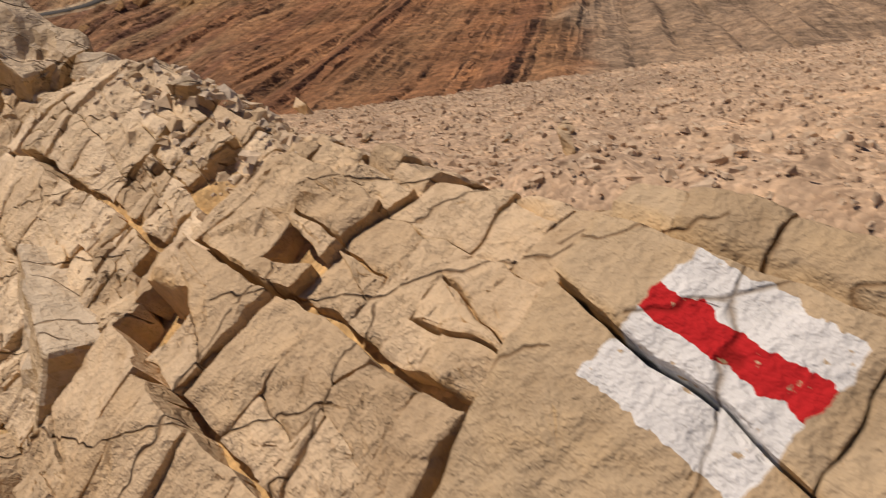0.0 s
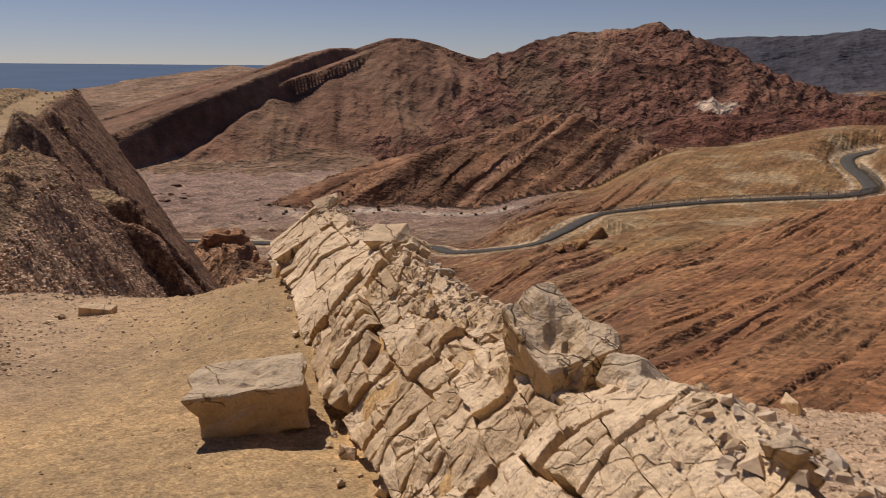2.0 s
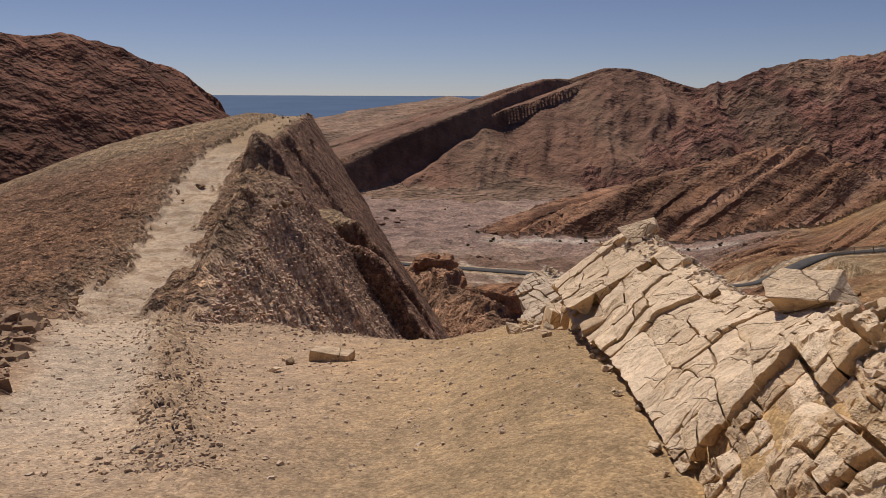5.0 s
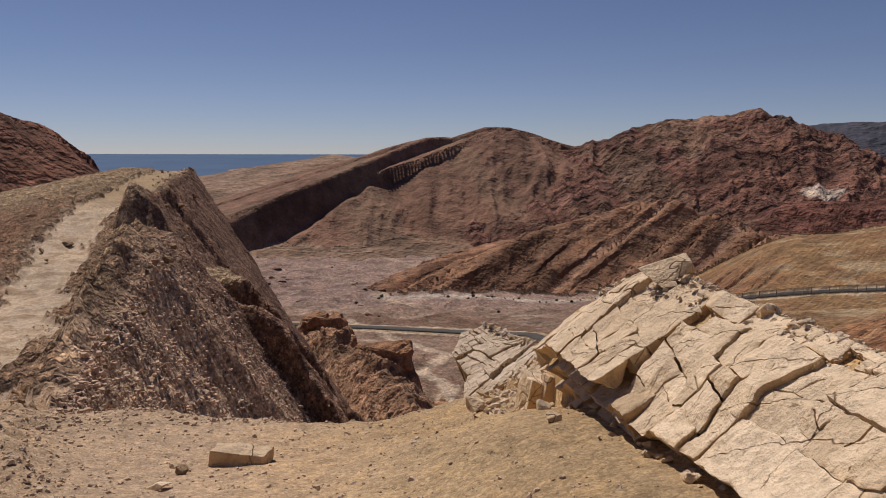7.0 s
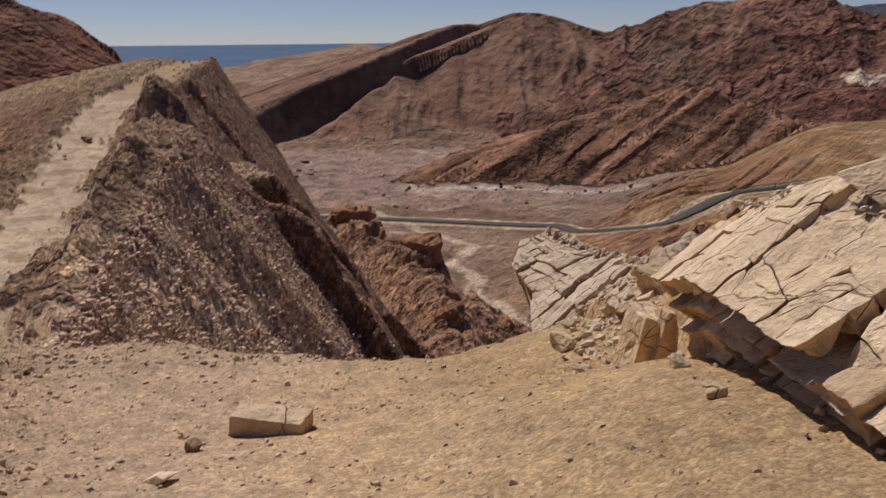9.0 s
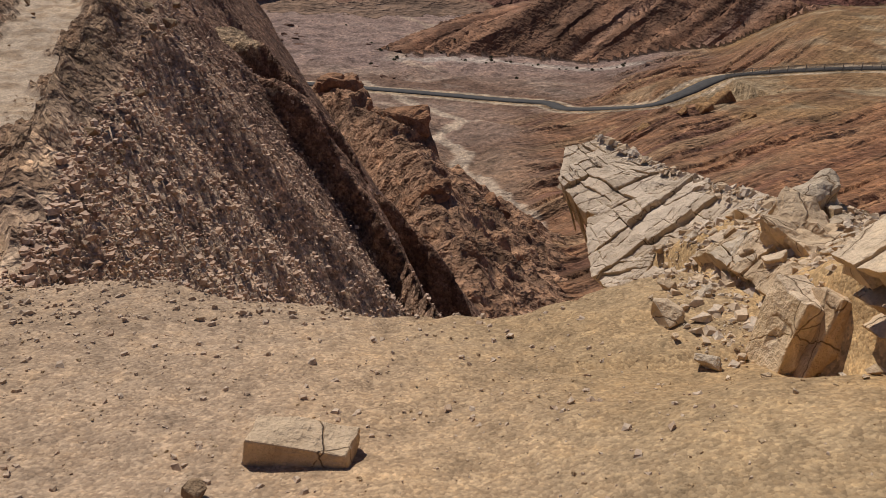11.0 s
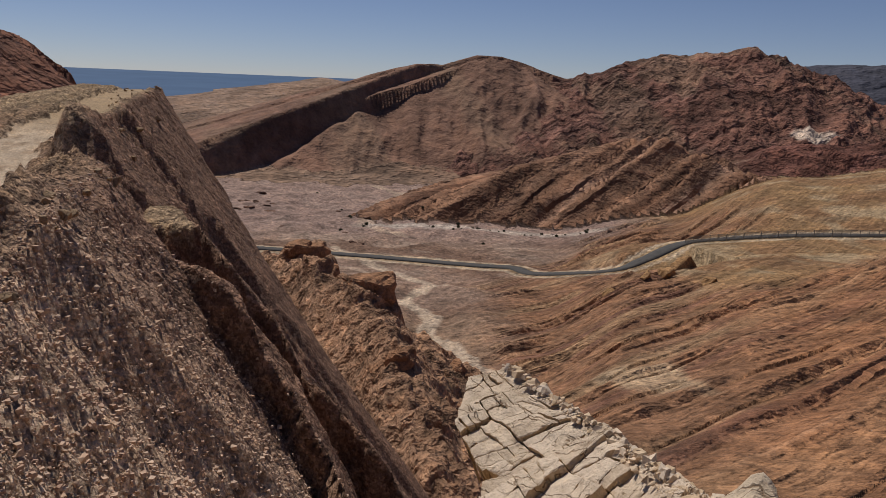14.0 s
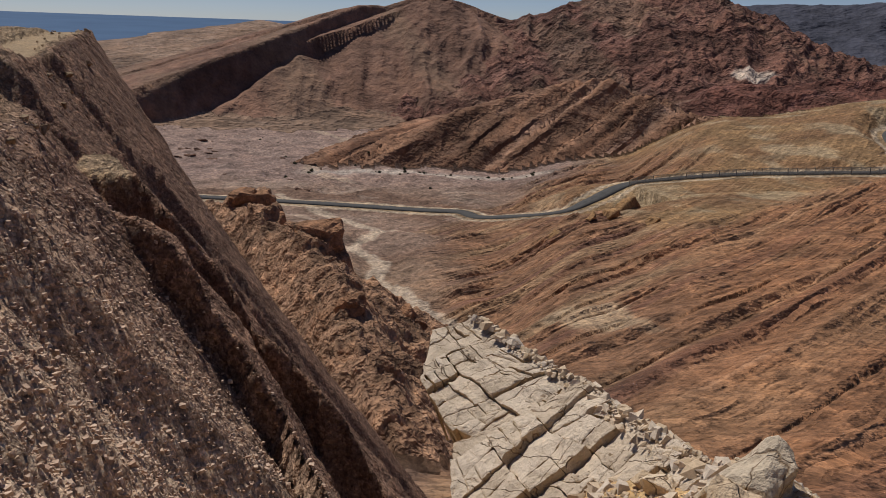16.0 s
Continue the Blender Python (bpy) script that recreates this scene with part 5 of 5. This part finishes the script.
# The lower slab past the lip: its foot hangs over the gully, its crest climbs away.
SLAB_Y = [5.4, 5.8, 6.35, 7.0, 7.5, 7.95]
SLAB_FOOT = ([0.36, 0.34, 0.21, 0.24, 0.08, 0.17], [-1.76, -1.88, -2.06, -1.90, -1.80, -1.70])
SLAB_CREST = ([0.86, 0.89, 0.86, 0.80, 0.60, 0.38], [-1.18, -1.34, -1.48, -1.61, -1.63, -1.60])


def far_slab(y, q):
    foot, top = (np.stack([np.interp(y, SLAB_Y, t[0]), y + 0 * q, np.interp(y, SLAB_Y, t[1])], -1) for t in (SLAB_FOOT, SLAB_CREST))
    up, over = np.minimum(q, 1.0), np.maximum(q - 1.0, 0)
    return foot + (top - foot) * np.asarray(up)[..., None] + np.stack([0.5 * over, 0 * over, -0.40 * over * (1 + over)], -1)


fractured("lower_slab", "broad grey-white limestone slab at the edge of the gully", far_slab, 5.72, 6.86, 0.0, 1.12, 0.145, 37, [STONE_ASH], lift=0.05, depth=0.45, steps=0.018, gap=0.0022, angles=(-14, 74), relief=0.010, lean=0.015, shear=-0.15, ragged=0.1)
fractured("far_slab", "grey-white jointed limestone slab above the gully", far_slab, 6.89, 7.95, 0.0, 1.15, 0.105, 39, [STONE_ASH], depth=0.45, steps=0.024, gap=0.0045, angles=(-14, 74), relief=0.010, lean=0.025, shear=-0.15, ragged=0.06)


def ground_at(x, y):
    return float((land(np.array([x], float), np.array([y], float), 1.2)[0] + grit(np.array([x], float), np.array([y], float)))[0]) if abs(x) < 9 and abs(y) < 12 else float(land(np.array([x], float), np.array([y], float), 1.2)[0][0])


# Single blocks and boulders.
trail_block = tagged(new("trail_block", hewn_mesh("trail_block", (0.50, 0.34, 0.27), 41, STONE_GREY, 0.15, 0.022, 0.86)), "flat-topped tan limestone block lying on the sandy trail", "boulder")
trail_block.matrix_world = pose(0.75, 0.26, -0.84, 4, -6, 6)
boulder("trail_boulder", "angular brown-grey boulder at the foot of the rib", (1.19, -1.92, -0.60), (0.34, 0.32, 0.36), (10, 20, 30), 43, STONE_GREY, points=11)
shaded_block = tagged(new("shaded_block", hewn_mesh("shaded_block", (0.20, 0.50, 0.26), 44, STONE_GREY, 0.18, 0.018)), "brown limestone block leaning against the rib", "boulder")
shaded_block.matrix_world = pose(1.53, -2.30, -0.44, -6, 14, -8)
boulder("foot_boulder", "rounded tan boulder half sunk in sand", (1.36, -2.40, -0.62), (0.30, 0.34, 0.26), (0, 10, 50), 45, STONE, points=14)
crest_boulder = tagged(new("crest_boulder", hewn_mesh("crest_boulder", (0.25, 0.33, 0.46), 47, STONE_CRAZED, 0.24, 0.036, 1.15)), "grey limestone boulder crazed with cracks on the crest of the rib", "boulder")
crest_boulder.matrix_world = pose(1.79, -1.0, -0.31, 14, -16, 14)
boulder("crest_block", "small grey block beside the crest boulder", (1.95, -1.28, -0.22), (0.24, 0.30, 0.22), (10, 25, 40), 48, STONE_GREY, points=12)
boulder("tilted_plate", "thin pale limestone plate on the crest", (1.42, 1.72, -0.42), (0.34, 0.36, 0.13), (14, -22, 20), 51, STONE_PALE, points=12, square=0.85)
boulder("crest_plate", "pale limestone plate lying on the tilted slab", (1.0, 3.62, -0.47), (0.26, 0.22, 0.09), (10, -20, 30), 53, STONE_PALE, points=11, square=0.85)
boulder("end_boulder", "large grey limestone boulder above the gully", (0.88, 5.44, -1.22), (0.34, 0.32, 0.32), (12, -24, 25), 57, STONE_GREY, points=26, square=0.5, rough=0.035)
for k, (at, size, turn, mat) in enumerate((((0.49, 4.56, -1.40), (0.11, 0.20, 0.36), (4, 10, 14), STONE_PALE), ((0.59, 4.50, -1.38), (0.12, 0.18, 0.34), (-5, 14, 4), STONE))):
    prop = tagged(new("prop_block", hewn_mesh("prop_block", size, 61 + k, mat, 0.16, 0.014)), "upright ochre limestone block at the end of the overhang", "boulder")
    prop.matrix_world = pose(*at, *turn)
ochre_boulder = tagged(new("ochre_boulder", hewn_mesh("ochre_boulder", (0.30, 0.34, 0.30), 71, STONE, 0.26, 0.036, 0.8)), "pale boulder with ochre sides among the collapsed blocks", "boulder")
ochre_boulder.matrix_world = pose(0.78, 5.20, -1.33, 12, -18, 32)
flat_stone = tagged(new("flat_stone", hewn_mesh("flat_stone", (0.29, 0.13, 0.085), 61, STONE, 0.12, 0.006)), "flat tan stone lying near the lip of the trail", "stone")
flat_stone.matrix_world = pose(-1.02, 3.98, ground_at(-1.02, 3.98) + 0.032, 2, 4, -4)
boulder("round_stone", "small dark brown rounded stone on gravel", (-1.24, 3.76, ground_at(-1.24, 3.76) + 0.02), (0.075, 0.07, 0.06), (0, 0, 30), 63, STONE_BROWN, "stone", points=24, square=0.2)
boulder("white_stone", "small pale flat stone on gravel", (-1.23, 3.42, ground_at(-1.23, 3.42) + 0.012), (0.13, 0.085, 0.05), (4, 0, 12), 64, STONE_PALE, "stone", points=12, square=0.8)
boulder("gravel_block", "pale block standing on the gravel edge", (3.45, 0.55, ground_at(3.45, 0.55) + 0.05), (0.19, 0.16, 0.15), (0, 8, 25), 66, STONE_PALE, "stone", points=12, square=0.85)

# Angular boulders caught along the upper part of the rib.
rnd_rib = random.Random(91)
rib_kinds = [chunk_mesh("rib_boulder", (1, 0.8, 0.75), 400 + k, (STONE, STONE_GREY, STONE_PALE)[k % 3], points=18, square=0.5, rough=0.03) for k in range(6)]
for _ in range(16):
    y, up = rnd_rib.uniform(-2.5, 3.2), rnd_rib.uniform(0.92, 1.15)
    if -1.4 < y < -0.5 and up > 0.85:
        continue
    spot = rib_surface(np.array([y]), np.array([up]))[0]
    size = 0.06 * (0.15 / 0.06) ** (rnd_rib.random() ** 1.6)
    ob = new("rib_boulder", rib_kinds[rnd_rib.randrange(6)])
    ob.matrix_world = pose(spot[0], spot[1], spot[2] + 0.12 * size, rnd_rib.uniform(-25, 25), rnd_rib.uniform(-40, -5), rnd_rib.uniform(0, 360)) @ Matrix.Diagonal((size, size, size, 1))
    tagged(ob, "angular tan limestone boulder lodged on the rib", "boulder", "boulders on the rib")

# Loose stones, one by one, round the rib and between the slabs.
stone_kinds = [chunk_mesh("stone", (1, 0.75, 0.6), 200 + k, (STONE, STONE_PALE, STONE_GREY)[k % 3], points=11, square=0.45) for k in range(9)]
rnd_stone = random.Random(77)


def strew(count, spot, lo, hi, label, group):
    for _ in range(count):
        x, y = spot()
        size = lo * (hi / lo) ** (rnd_stone.random() ** 2.2)
        ob = new("stone", rnd_stone.choice(stone_kinds))
        ob.matrix_world = pose(x, y, ground_at(x, y) + size * 0.16, rnd_stone.uniform(-20, 20), rnd_stone.uniform(-20, 20), rnd_stone.uniform(0, 360)) @ Matrix.Diagonal((size, size, size, 1))
        tagged(ob, label, "stone", group)


def foot_spot():
    y = rnd_stone.uniform(-3.2, 4.4)
    return rib_base(y) - abs(rnd_stone.gauss(0, 0.12)) + 0.05, y


strew(90, foot_spot, 0.03, 0.13, "broken tan limestone stone at the foot of the rib", "stones at the foot of the rib")
strew(120, lambda: (rnd_stone.uniform(0.1, 1.6), rnd_stone.uniform(4.5, 6.5)), 0.04, 0.22, "angular pale limestone stone in the gap of the rib", "stones between the slabs")
strew(60, lambda: (np.interp(t_ := rnd_stone.uniform(-3.0, 3.6), RIB_Y, RIB_KX) + rnd_stone.uniform(0.1, 0.7), t_), 0.04, 0.13, "grey limestone stone behind the crest", "stones behind the crest")


# Gravel, too much to count: small hulls scattered over the ground.
def gravel(name, label, count, spot, lo, hi, material, seed, base_z, thick=0.26, taper=0.35):
    r = np.random.RandomState(seed)
    unit = np.array([(-1, -1, -1), (1, -1, -1), (1, 1, -1), (-1, 1, -1), (-1, -1, 1), (1, -1, 1), (1, 1, 1), (-1, 1, 1)], float)
    tris = np.array([(4, 5, 6), (4, 6, 7), (0, 1, 5), (0, 5, 4), (1, 2, 6), (1, 6, 5), (2, 3, 7), (2, 7, 6), (3, 0, 4), (3, 4, 7)])
    x, y = spot(r, count)
    z = base_z(x, y)
    size = lo * (hi / lo) ** (r.rand(count) ** 2.5)
    v = unit[None] * (0.45 + 0.55 * r.rand(count, 8, 1)) + 0.8 * (r.rand(count, 8, 3) - 0.5)
    v[:, 4:, :2] = v[:, 4:, :2] * (taper + 0.4 * r.rand(count, 1, 1)) + 0.4 * (r.rand(count, 1, 2) - 0.5)
    v = v * (size[:, None, None] * np.array([0.56, 0.46, thick]))
    a = r.rand(count) * 2 * np.pi
    ca, sa = np.cos(a)[:, None], np.sin(a)[:, None]
    vx, vy = v[..., 0] * ca - v[..., 1] * sa, v[..., 0] * sa + v[..., 1] * ca
    co = np.stack([vx + x[:, None], vy + y[:, None], v[..., 2] + (z + size * 0.08)[:, None]], -1).reshape(-1, 3)
    f = (tris[None] + 8 * np.arange(count)[:, None, None]).reshape(-1, 3)
    me = bpy.data.meshes.new(name)
    me.vertices.add(len(co))
    me.vertices.foreach_set("co", co.astype(np.float32).ravel())
    me.loops.add(f.size)
    me.loops.foreach_set("vertex_index", f.astype(np.int32).ravel())
    me.polygons.add(len(f))
    me.polygons.foreach_set("loop_start", np.arange(0, f.size, 3, dtype=np.int32))
    me.polygons.foreach_set("use_smooth", np.zeros(len(f), dtype=bool))
    me.update(calc_edges=True)
    me.materials.append(material)
    return tagged(new(name, me), label, "gravel", kind="stuff")


def pebble_material(name, colours):
    m = bpy.data.materials.new(name)
    m.use_nodes = True
    nt = m.node_tree
    b = nt.nodes["Principled BSDF"]
    b.inputs["Roughness"].default_value = 0.92
    b.inputs["Specular IOR Level"].default_value = 0.2
    geo = nt.nodes.new("ShaderNodeNewGeometry")
    c = ramp(nt, geo.outputs["Random Per Island"], [(i / (len(colours) - 1), k) for i, k in enumerate(colours)])
    f = noise_node(nt, geo.outputs["Position"], 90.0, 3.0)
    link(nt, mix(nt, "MULTIPLY", 1.0, c, ramp(nt, f, [(0.3, grey(0.8)), (0.7, grey(1.15))])), b.inputs["Base Color"])
    return m


PEBBLE_PALE = pebble_material("pale_pebbles", [(0.44, 0.31, 0.215), (0.55, 0.415, 0.30), (0.60, 0.475, 0.36), (0.50, 0.36, 0.25)])
PEBBLE_RIB = pebble_material("limestone_rubble", [(0.50, 0.37, 0.24), (0.62, 0.48, 0.34), (0.60, 0.50, 0.40), (0.52, 0.39, 0.26)])
PEBBLE_SAND = pebble_material("sandy_pebbles", [(0.34, 0.23, 0.13), (0.44, 0.31, 0.18), (0.5, 0.38, 0.25)])
PEBBLE_FACE = pebble_material("face_chips", [(0.38, 0.25, 0.183), (0.50, 0.35, 0.255), (0.62, 0.465, 0.355), (0.43, 0.29, 0.21)])
PEBBLE_RIM = pebble_material("rim_pebbles", [(0.40, 0.29, 0.20), (0.47, 0.35, 0.245), (0.53, 0.415, 0.31), (0.44, 0.32, 0.215)])
PEBBLE_BROWN = pebble_material("brown_pebbles", [(0.22, 0.14, 0.09), (0.3, 0.2, 0.13), (0.4, 0.29, 0.19), (0.26, 0.17, 0.11)])


def land_z(x, y):
    return land(x, y, 1.2)[0] + grit(x, y)


def behind_rib(r, n):
    y = r.uniform(-3.6, 4.2, n)
    return np.interp(y, RIB_Y, RIB_KX) + 0.15 + 4.8 * r.rand(n) ** 1.1, y


def on_trail(r, n):
    y = r.uniform(-3.0, 5.4, n)
    return rib_base(y) - 0.05 - 4.2 * r.rand(n), y


def by_spur(r, n):
    s, d = 1.5 + 9.5 * r.rand(n), -4.2 + 5.4 * r.rand(n)
    return 0.966 * d + STRIKE[0] * s, 0.259 * d + STRIKE[1] * s


def by_spur_z(x, y):
    return np.maximum(land(x, y, 1.2)[0] + grit(x, y), spur(x, y))


gravel("slope_gravel", "pale angular gravel on the slope behind the rib", 52000, behind_rib, 0.008, 0.03, PEBBLE_PALE, 501, land_z)
gravel("trail_gravel", "fine sandy gravel scattered on the trail", 5200, on_trail, 0.005, 0.018, PEBBLE_SAND, 503, land_z)
gravel("lip_gravel", "pale gravel towards the lip and the spur", 9000, by_spur, 0.008, 0.04, PEBBLE_PALE, 505, by_spur_z)


def on_crest(r, n):
    y, q = r.uniform(-2.6, 5.6, n), 0.72 + 0.62 * r.rand(n) ** 0.8
    p = rib_surface(y, q)
    CHIP_AT["z"] = p[:, 2] + 0.012
    return p[:, 0], p[:, 1]


def on_far_slab(r, n):
    y, q = r.uniform(5.4, 7.9, n), 0.9 + 0.5 * r.rand(n)
    p = far_slab(y, q)
    CHIP_AT["z"] = p[:, 2] + 0.02
    return p[:, 0], p[:, 1]


CHIP_AT = {}
gravel("crest_rubble", "broken pale limestone rubble along the crest of the rib", 4200, on_crest, 0.008, 0.05, PEBBLE_RIB, 521, lambda x, y: CHIP_AT["z"])
gravel("slab_rubble", "grey limestone rubble behind the far slab", 1300, on_far_slab, 0.015, 0.09, PEBBLE_RIB, 523, lambda x, y: CHIP_AT["z"])


def on_gap(r, n):
    return 0.25 + 1.05 * r.rand(n), 4.55 + 1.7 * r.rand(n)


def on_apron(r, n):
    s, d = 5.2 + 4.0 * r.rand(n), -1.5 + 6.5 * r.rand(n)
    return 0.966 * d + STRIKE[0] * s, 0.259 * d + STRIKE[1] * s


gravel("gap_rubble", "crumbled pale limestone rubble between the slabs", 2200, on_gap, 0.010, 0.08, PEBBLE_RIB, 525, land_z)
gravel("apron_gravel", "pale gravel heaped against the foot of the spur", 16000, on_apron, 0.008, 0.05, PEBBLE_RIM, 527, by_spur_z)


def on_flank(r, n):
    s = 2.0 + 26 * r.rand(n) ** 1.5
    d = spur_path(s) - 0.4 - 0.02 * s - (1.5 + 0.28 * s) * r.rand(n) ** 1.3
    return 0.966 * d + STRIKE[0] * s, 0.259 * d + STRIKE[1] * s


def on_rim(r, n):
    s = 1.6 + 13 * r.rand(n) ** 1.4
    d = spur_path(s) + 0.42 + 0.03 * s + 0.24 * r.randn(n) * (0.6 + 0.05 * s)
    return 0.966 * d + STRIKE[0] * s, 0.259 * d + STRIKE[1] * s


gravel("flank_rubble", "brown stony rubble on the slope beside the footpath", 9000, on_flank, 0.03, 0.22, PEBBLE_BROWN, 507, by_spur_z)
gravel("rim_rubble", "broken brown rubble along the edge of the footpath", 6000, on_rim, 0.008, 0.04, PEBBLE_RIM, 509, by_spur_z)


# Loose chips all over the rough face of the spur, lying on its own surface.


def on_face(r, n):
    ok = np.nonzero((face > 0.6) & (SS > 6) & (SS < 25) & (DD < 4.5) & (across < 0.2))[0]
    weight = np.exp(-0.30 * (SS[ok] - 6))
    pick = r.choice(ok, n, p=weight / weight.sum())
    x, y = SX[pick] + 0.03 * r.randn(n), SY[pick] + 0.03 * r.randn(n)
    CHIP_AT["z"] = SZ[pick]
    return x, y


gravel("face_chips", "loose brown rock chips on the rough face of the spur", 40000, on_face, 0.018, 0.07, PEBBLE_FACE, 511, lambda x, y: CHIP_AT["z"], 0.42, 0.75)


# Stones along the path's edge and on the crest of the spur.
def on_spur(x, y):
    return float(spur(np.array([x]), np.array([y]))[0])


def spur_spot(s_lo, s_hi, d_lo, d_hi):
    s, d = rnd_stone.uniform(s_lo, s_hi), rnd_stone.uniform(d_lo, d_hi)
    return 0.966 * d + STRIKE[0] * s, 0.259 * d + STRIKE[1] * s


def rim_spot(s_lo, s_hi):
    s = rnd_stone.uniform(s_lo, s_hi)
    d = float(spur_edge(np.array([s]))[0]) + rnd_stone.uniform(-0.75, 0.15)
    return 0.966 * d + STRIKE[0] * s, 0.259 * d + STRIKE[1] * s


brown_kinds = [chunk_mesh("stone", (1, 0.8, 0.65), 300 + k, STONE_BROWN, points=11, square=0.45) for k in range(6)]
for count, box, lo, hi in ((120, (6, 20, -2.2, -1.2), 0.07, 0.4), (50, (7, 26, -6.5, -3.9), 0.08, 0.45), (40, (30, 47, -3.2, -1.2), 0.1, 0.45)):
    for _ in range(count):
        x, y = spur_spot(*box) if box[2] < -3 else rim_spot(box[0], box[1])
        size = lo * (hi / lo) ** (rnd_stone.random() ** 1.8)
        ob = new("spur_stone", rnd_stone.choice(brown_kinds))
        ob.matrix_world = pose(x, y, on_spur(x, y) + 0.1 * size, rnd_stone.uniform(-25, 25), rnd_stone.uniform(-25, 25), rnd_stone.uniform(0, 360)) @ Matrix.Diagonal((size, size, size, 1))
        tagged(ob, "rough brown stone beside the footpath of the spur", "stone", "stones on the spur")

# Outcrops standing out of the layered hillside.
CRAG = terrain_material("ochre_crag", (0.15, 0.9, 4.0), 0.5, 0, 0.5, 0.3)
for k, (az_o, r_o, size, turn) in enumerate(((17.7, 349, (17, 9, 9), 40), (16.6, 330, (9, 7, 5), 30), (15.2, 318, (8, 5, 4), 55), (19.5, 300, (9, 5, 4), 45), (13.0, 300, (7, 5, 3.5), 45))):
    x, y = CENTRE[0] + r_o * math.sin(radians(az_o)), CENTRE[1] + r_o * math.cos(radians(az_o))
    ob = boulder("hillside_outcrop", "ochre rock outcrop on the layered hillside", (x, y, ground_at(x, y) + size[2] * 0.15), size, (10, -15, turn), 700 + k, CRAG, "outcrop", points=16, square=0.6)
    me = ob.data
    me.attributes.new("zone", "FLOAT_COLOR", "POINT").data.foreach_set("color", np.tile((0.38, 0.225, 0.11, 1), (len(me.vertices), 1)).astype(np.float32).ravel())
    ob["group"] = "outcrops on the hillside"


# Square-cut crags in the gully.
for k, (az_o, r_o, size, turn, sink) in enumerate(((-8.3, 186, (13, 12, 9), 20, 0.05), (-6.9, 168, (8, 9, 6), 35, 0.1), (-3.6, 131, (9, 8, 8), 15, 0.0), (-5.2, 146, (6, 8, 4), 50, 0.1), (-1.6, 100, (5, 5, 4), 10, 0.05), (2.6, 118, (6, 5, 5), 25, 0.05))):
    x, y = CENTRE[0] + r_o * math.sin(radians(az_o)), CENTRE[1] + r_o * math.cos(radians(az_o))
    ob = boulder("gully_crag", "square-cut red-brown crag in the gully", (x, y, ground_at(x, y) - sink * size[2]), size, (6, -10, turn), 760 + k, CRAG, "crag", points=22, square=0.8, rough=0.05)
    ob.data.attributes.new("zone", "FLOAT_COLOR", "POINT").data.foreach_set("color", np.tile((0.33, 0.18, 0.105, 1), (len(ob.data.vertices), 1)).astype(np.float32).ravel())
    ob["group"] = "crags in the gully"


# Low dark outcrops on the valley floor.
rnd_val = random.Random(15)
val_kinds = [chunk_mesh("valley_outcrop", (1, 0.7, 0.34), 800 + k, CRAG, points=18, square=0.35, rough=0.05) for k in range(4)]
for me in val_kinds:
    me.attributes.new("zone", "FLOAT_COLOR", "POINT").data.foreach_set("color", np.tile((0.17, 0.10, 0.075, 1), (len(me.vertices), 1)).astype(np.float32).ravel())
for k in range(34):
    if k < 16:
        x, y, size = -165 + rnd_val.gauss(0, 25), 770 + rnd_val.gauss(0, 60), rnd_val.uniform(5, 15)
    elif k < 20:
        x, y, size = -40 + rnd_val.gauss(0, 8), 540 + rnd_val.gauss(0, 8), rnd_val.uniform(5, 11)
    else:
        x, y, size = rnd_val.uniform(-160, 30), rnd_val.uniform(560, 900), rnd_val.uniform(3, 8)
    ob = new("valley_outcrop", val_kinds[k % 4])
    ob.matrix_world = pose(x, y, ground_at(x, y) + 0.02 * size, rnd_val.uniform(-8, 8), rnd_val.uniform(-8, 8), rnd_val.uniform(-25, 25)) @ Matrix.Diagonal((size, size, size, 1))
    tagged(ob, "low dark brown rock outcrop on the valley floor", "outcrop", "outcrops in the valley")


# Shrubs along the pale wash.
def shrub_mesh(seed):
    r = np.random.RandomState(seed)
    n = 220
    d = r.randn(n, 3)
    d /= np.linalg.norm(d, axis=1)[:, None]
    c = d * (0.35 + 0.65 * r.rand(n, 1)) * np.array([1.0, 1.0, 0.75]) + np.array([0, 0, 0.6])
    c[:, 2] = np.abs(c[:, 2])
    a, b = r.randn(n, 3) * 0.13, r.randn(n, 3) * 0.13
    v = np.stack([c - a, c + b, c + a, c - b], 1).reshape(-1, 3)
    return bare("shrub", v, [tuple(range(4 * i, 4 * i + 4)) for i in range(n)], LEAF)


LEAF = bpy.data.materials.new("dry_leaves")
LEAF.use_nodes = True
lb = LEAF.node_tree.nodes["Principled BSDF"]
lb.inputs["Roughness"].default_value = 0.9
link(LEAF.node_tree, ramp(LEAF.node_tree, LEAF.node_tree.nodes.new("ShaderNodeNewGeometry").outputs["Random Per Island"], [(0.0, (0.035, 0.045, 0.02)), (1.0, (0.09, 0.085, 0.045))]), lb.inputs["Base Color"])
shrubs = [shrub_mesh(k) for k in range(4)]
rnd_shrub = random.Random(5)
for _ in range(46):
    if rnd_shrub.random() < 0.55:
        x = rnd_shrub.uniform(-20, 125)
        y = 636 - 0.09 * x + rnd_shrub.gauss(0, 5)
    else:
        x, y = rnd_shrub.uniform(-210, 60), rnd_shrub.uniform(560, 900)
    size = rnd_shrub.uniform(0.6, 1.6)
    ob = new("shrub", rnd_shrub.choice(shrubs))
    ob.matrix_world = pose(x, y, ground_at(x, y) - 0.1, 0, 0, rnd_shrub.uniform(0, 360)) @ Matrix.Diagonal((size, size, size, 1))
    tagged(ob, "small dark desert shrub on the valley floor", "shrub", "shrubs in the valley")
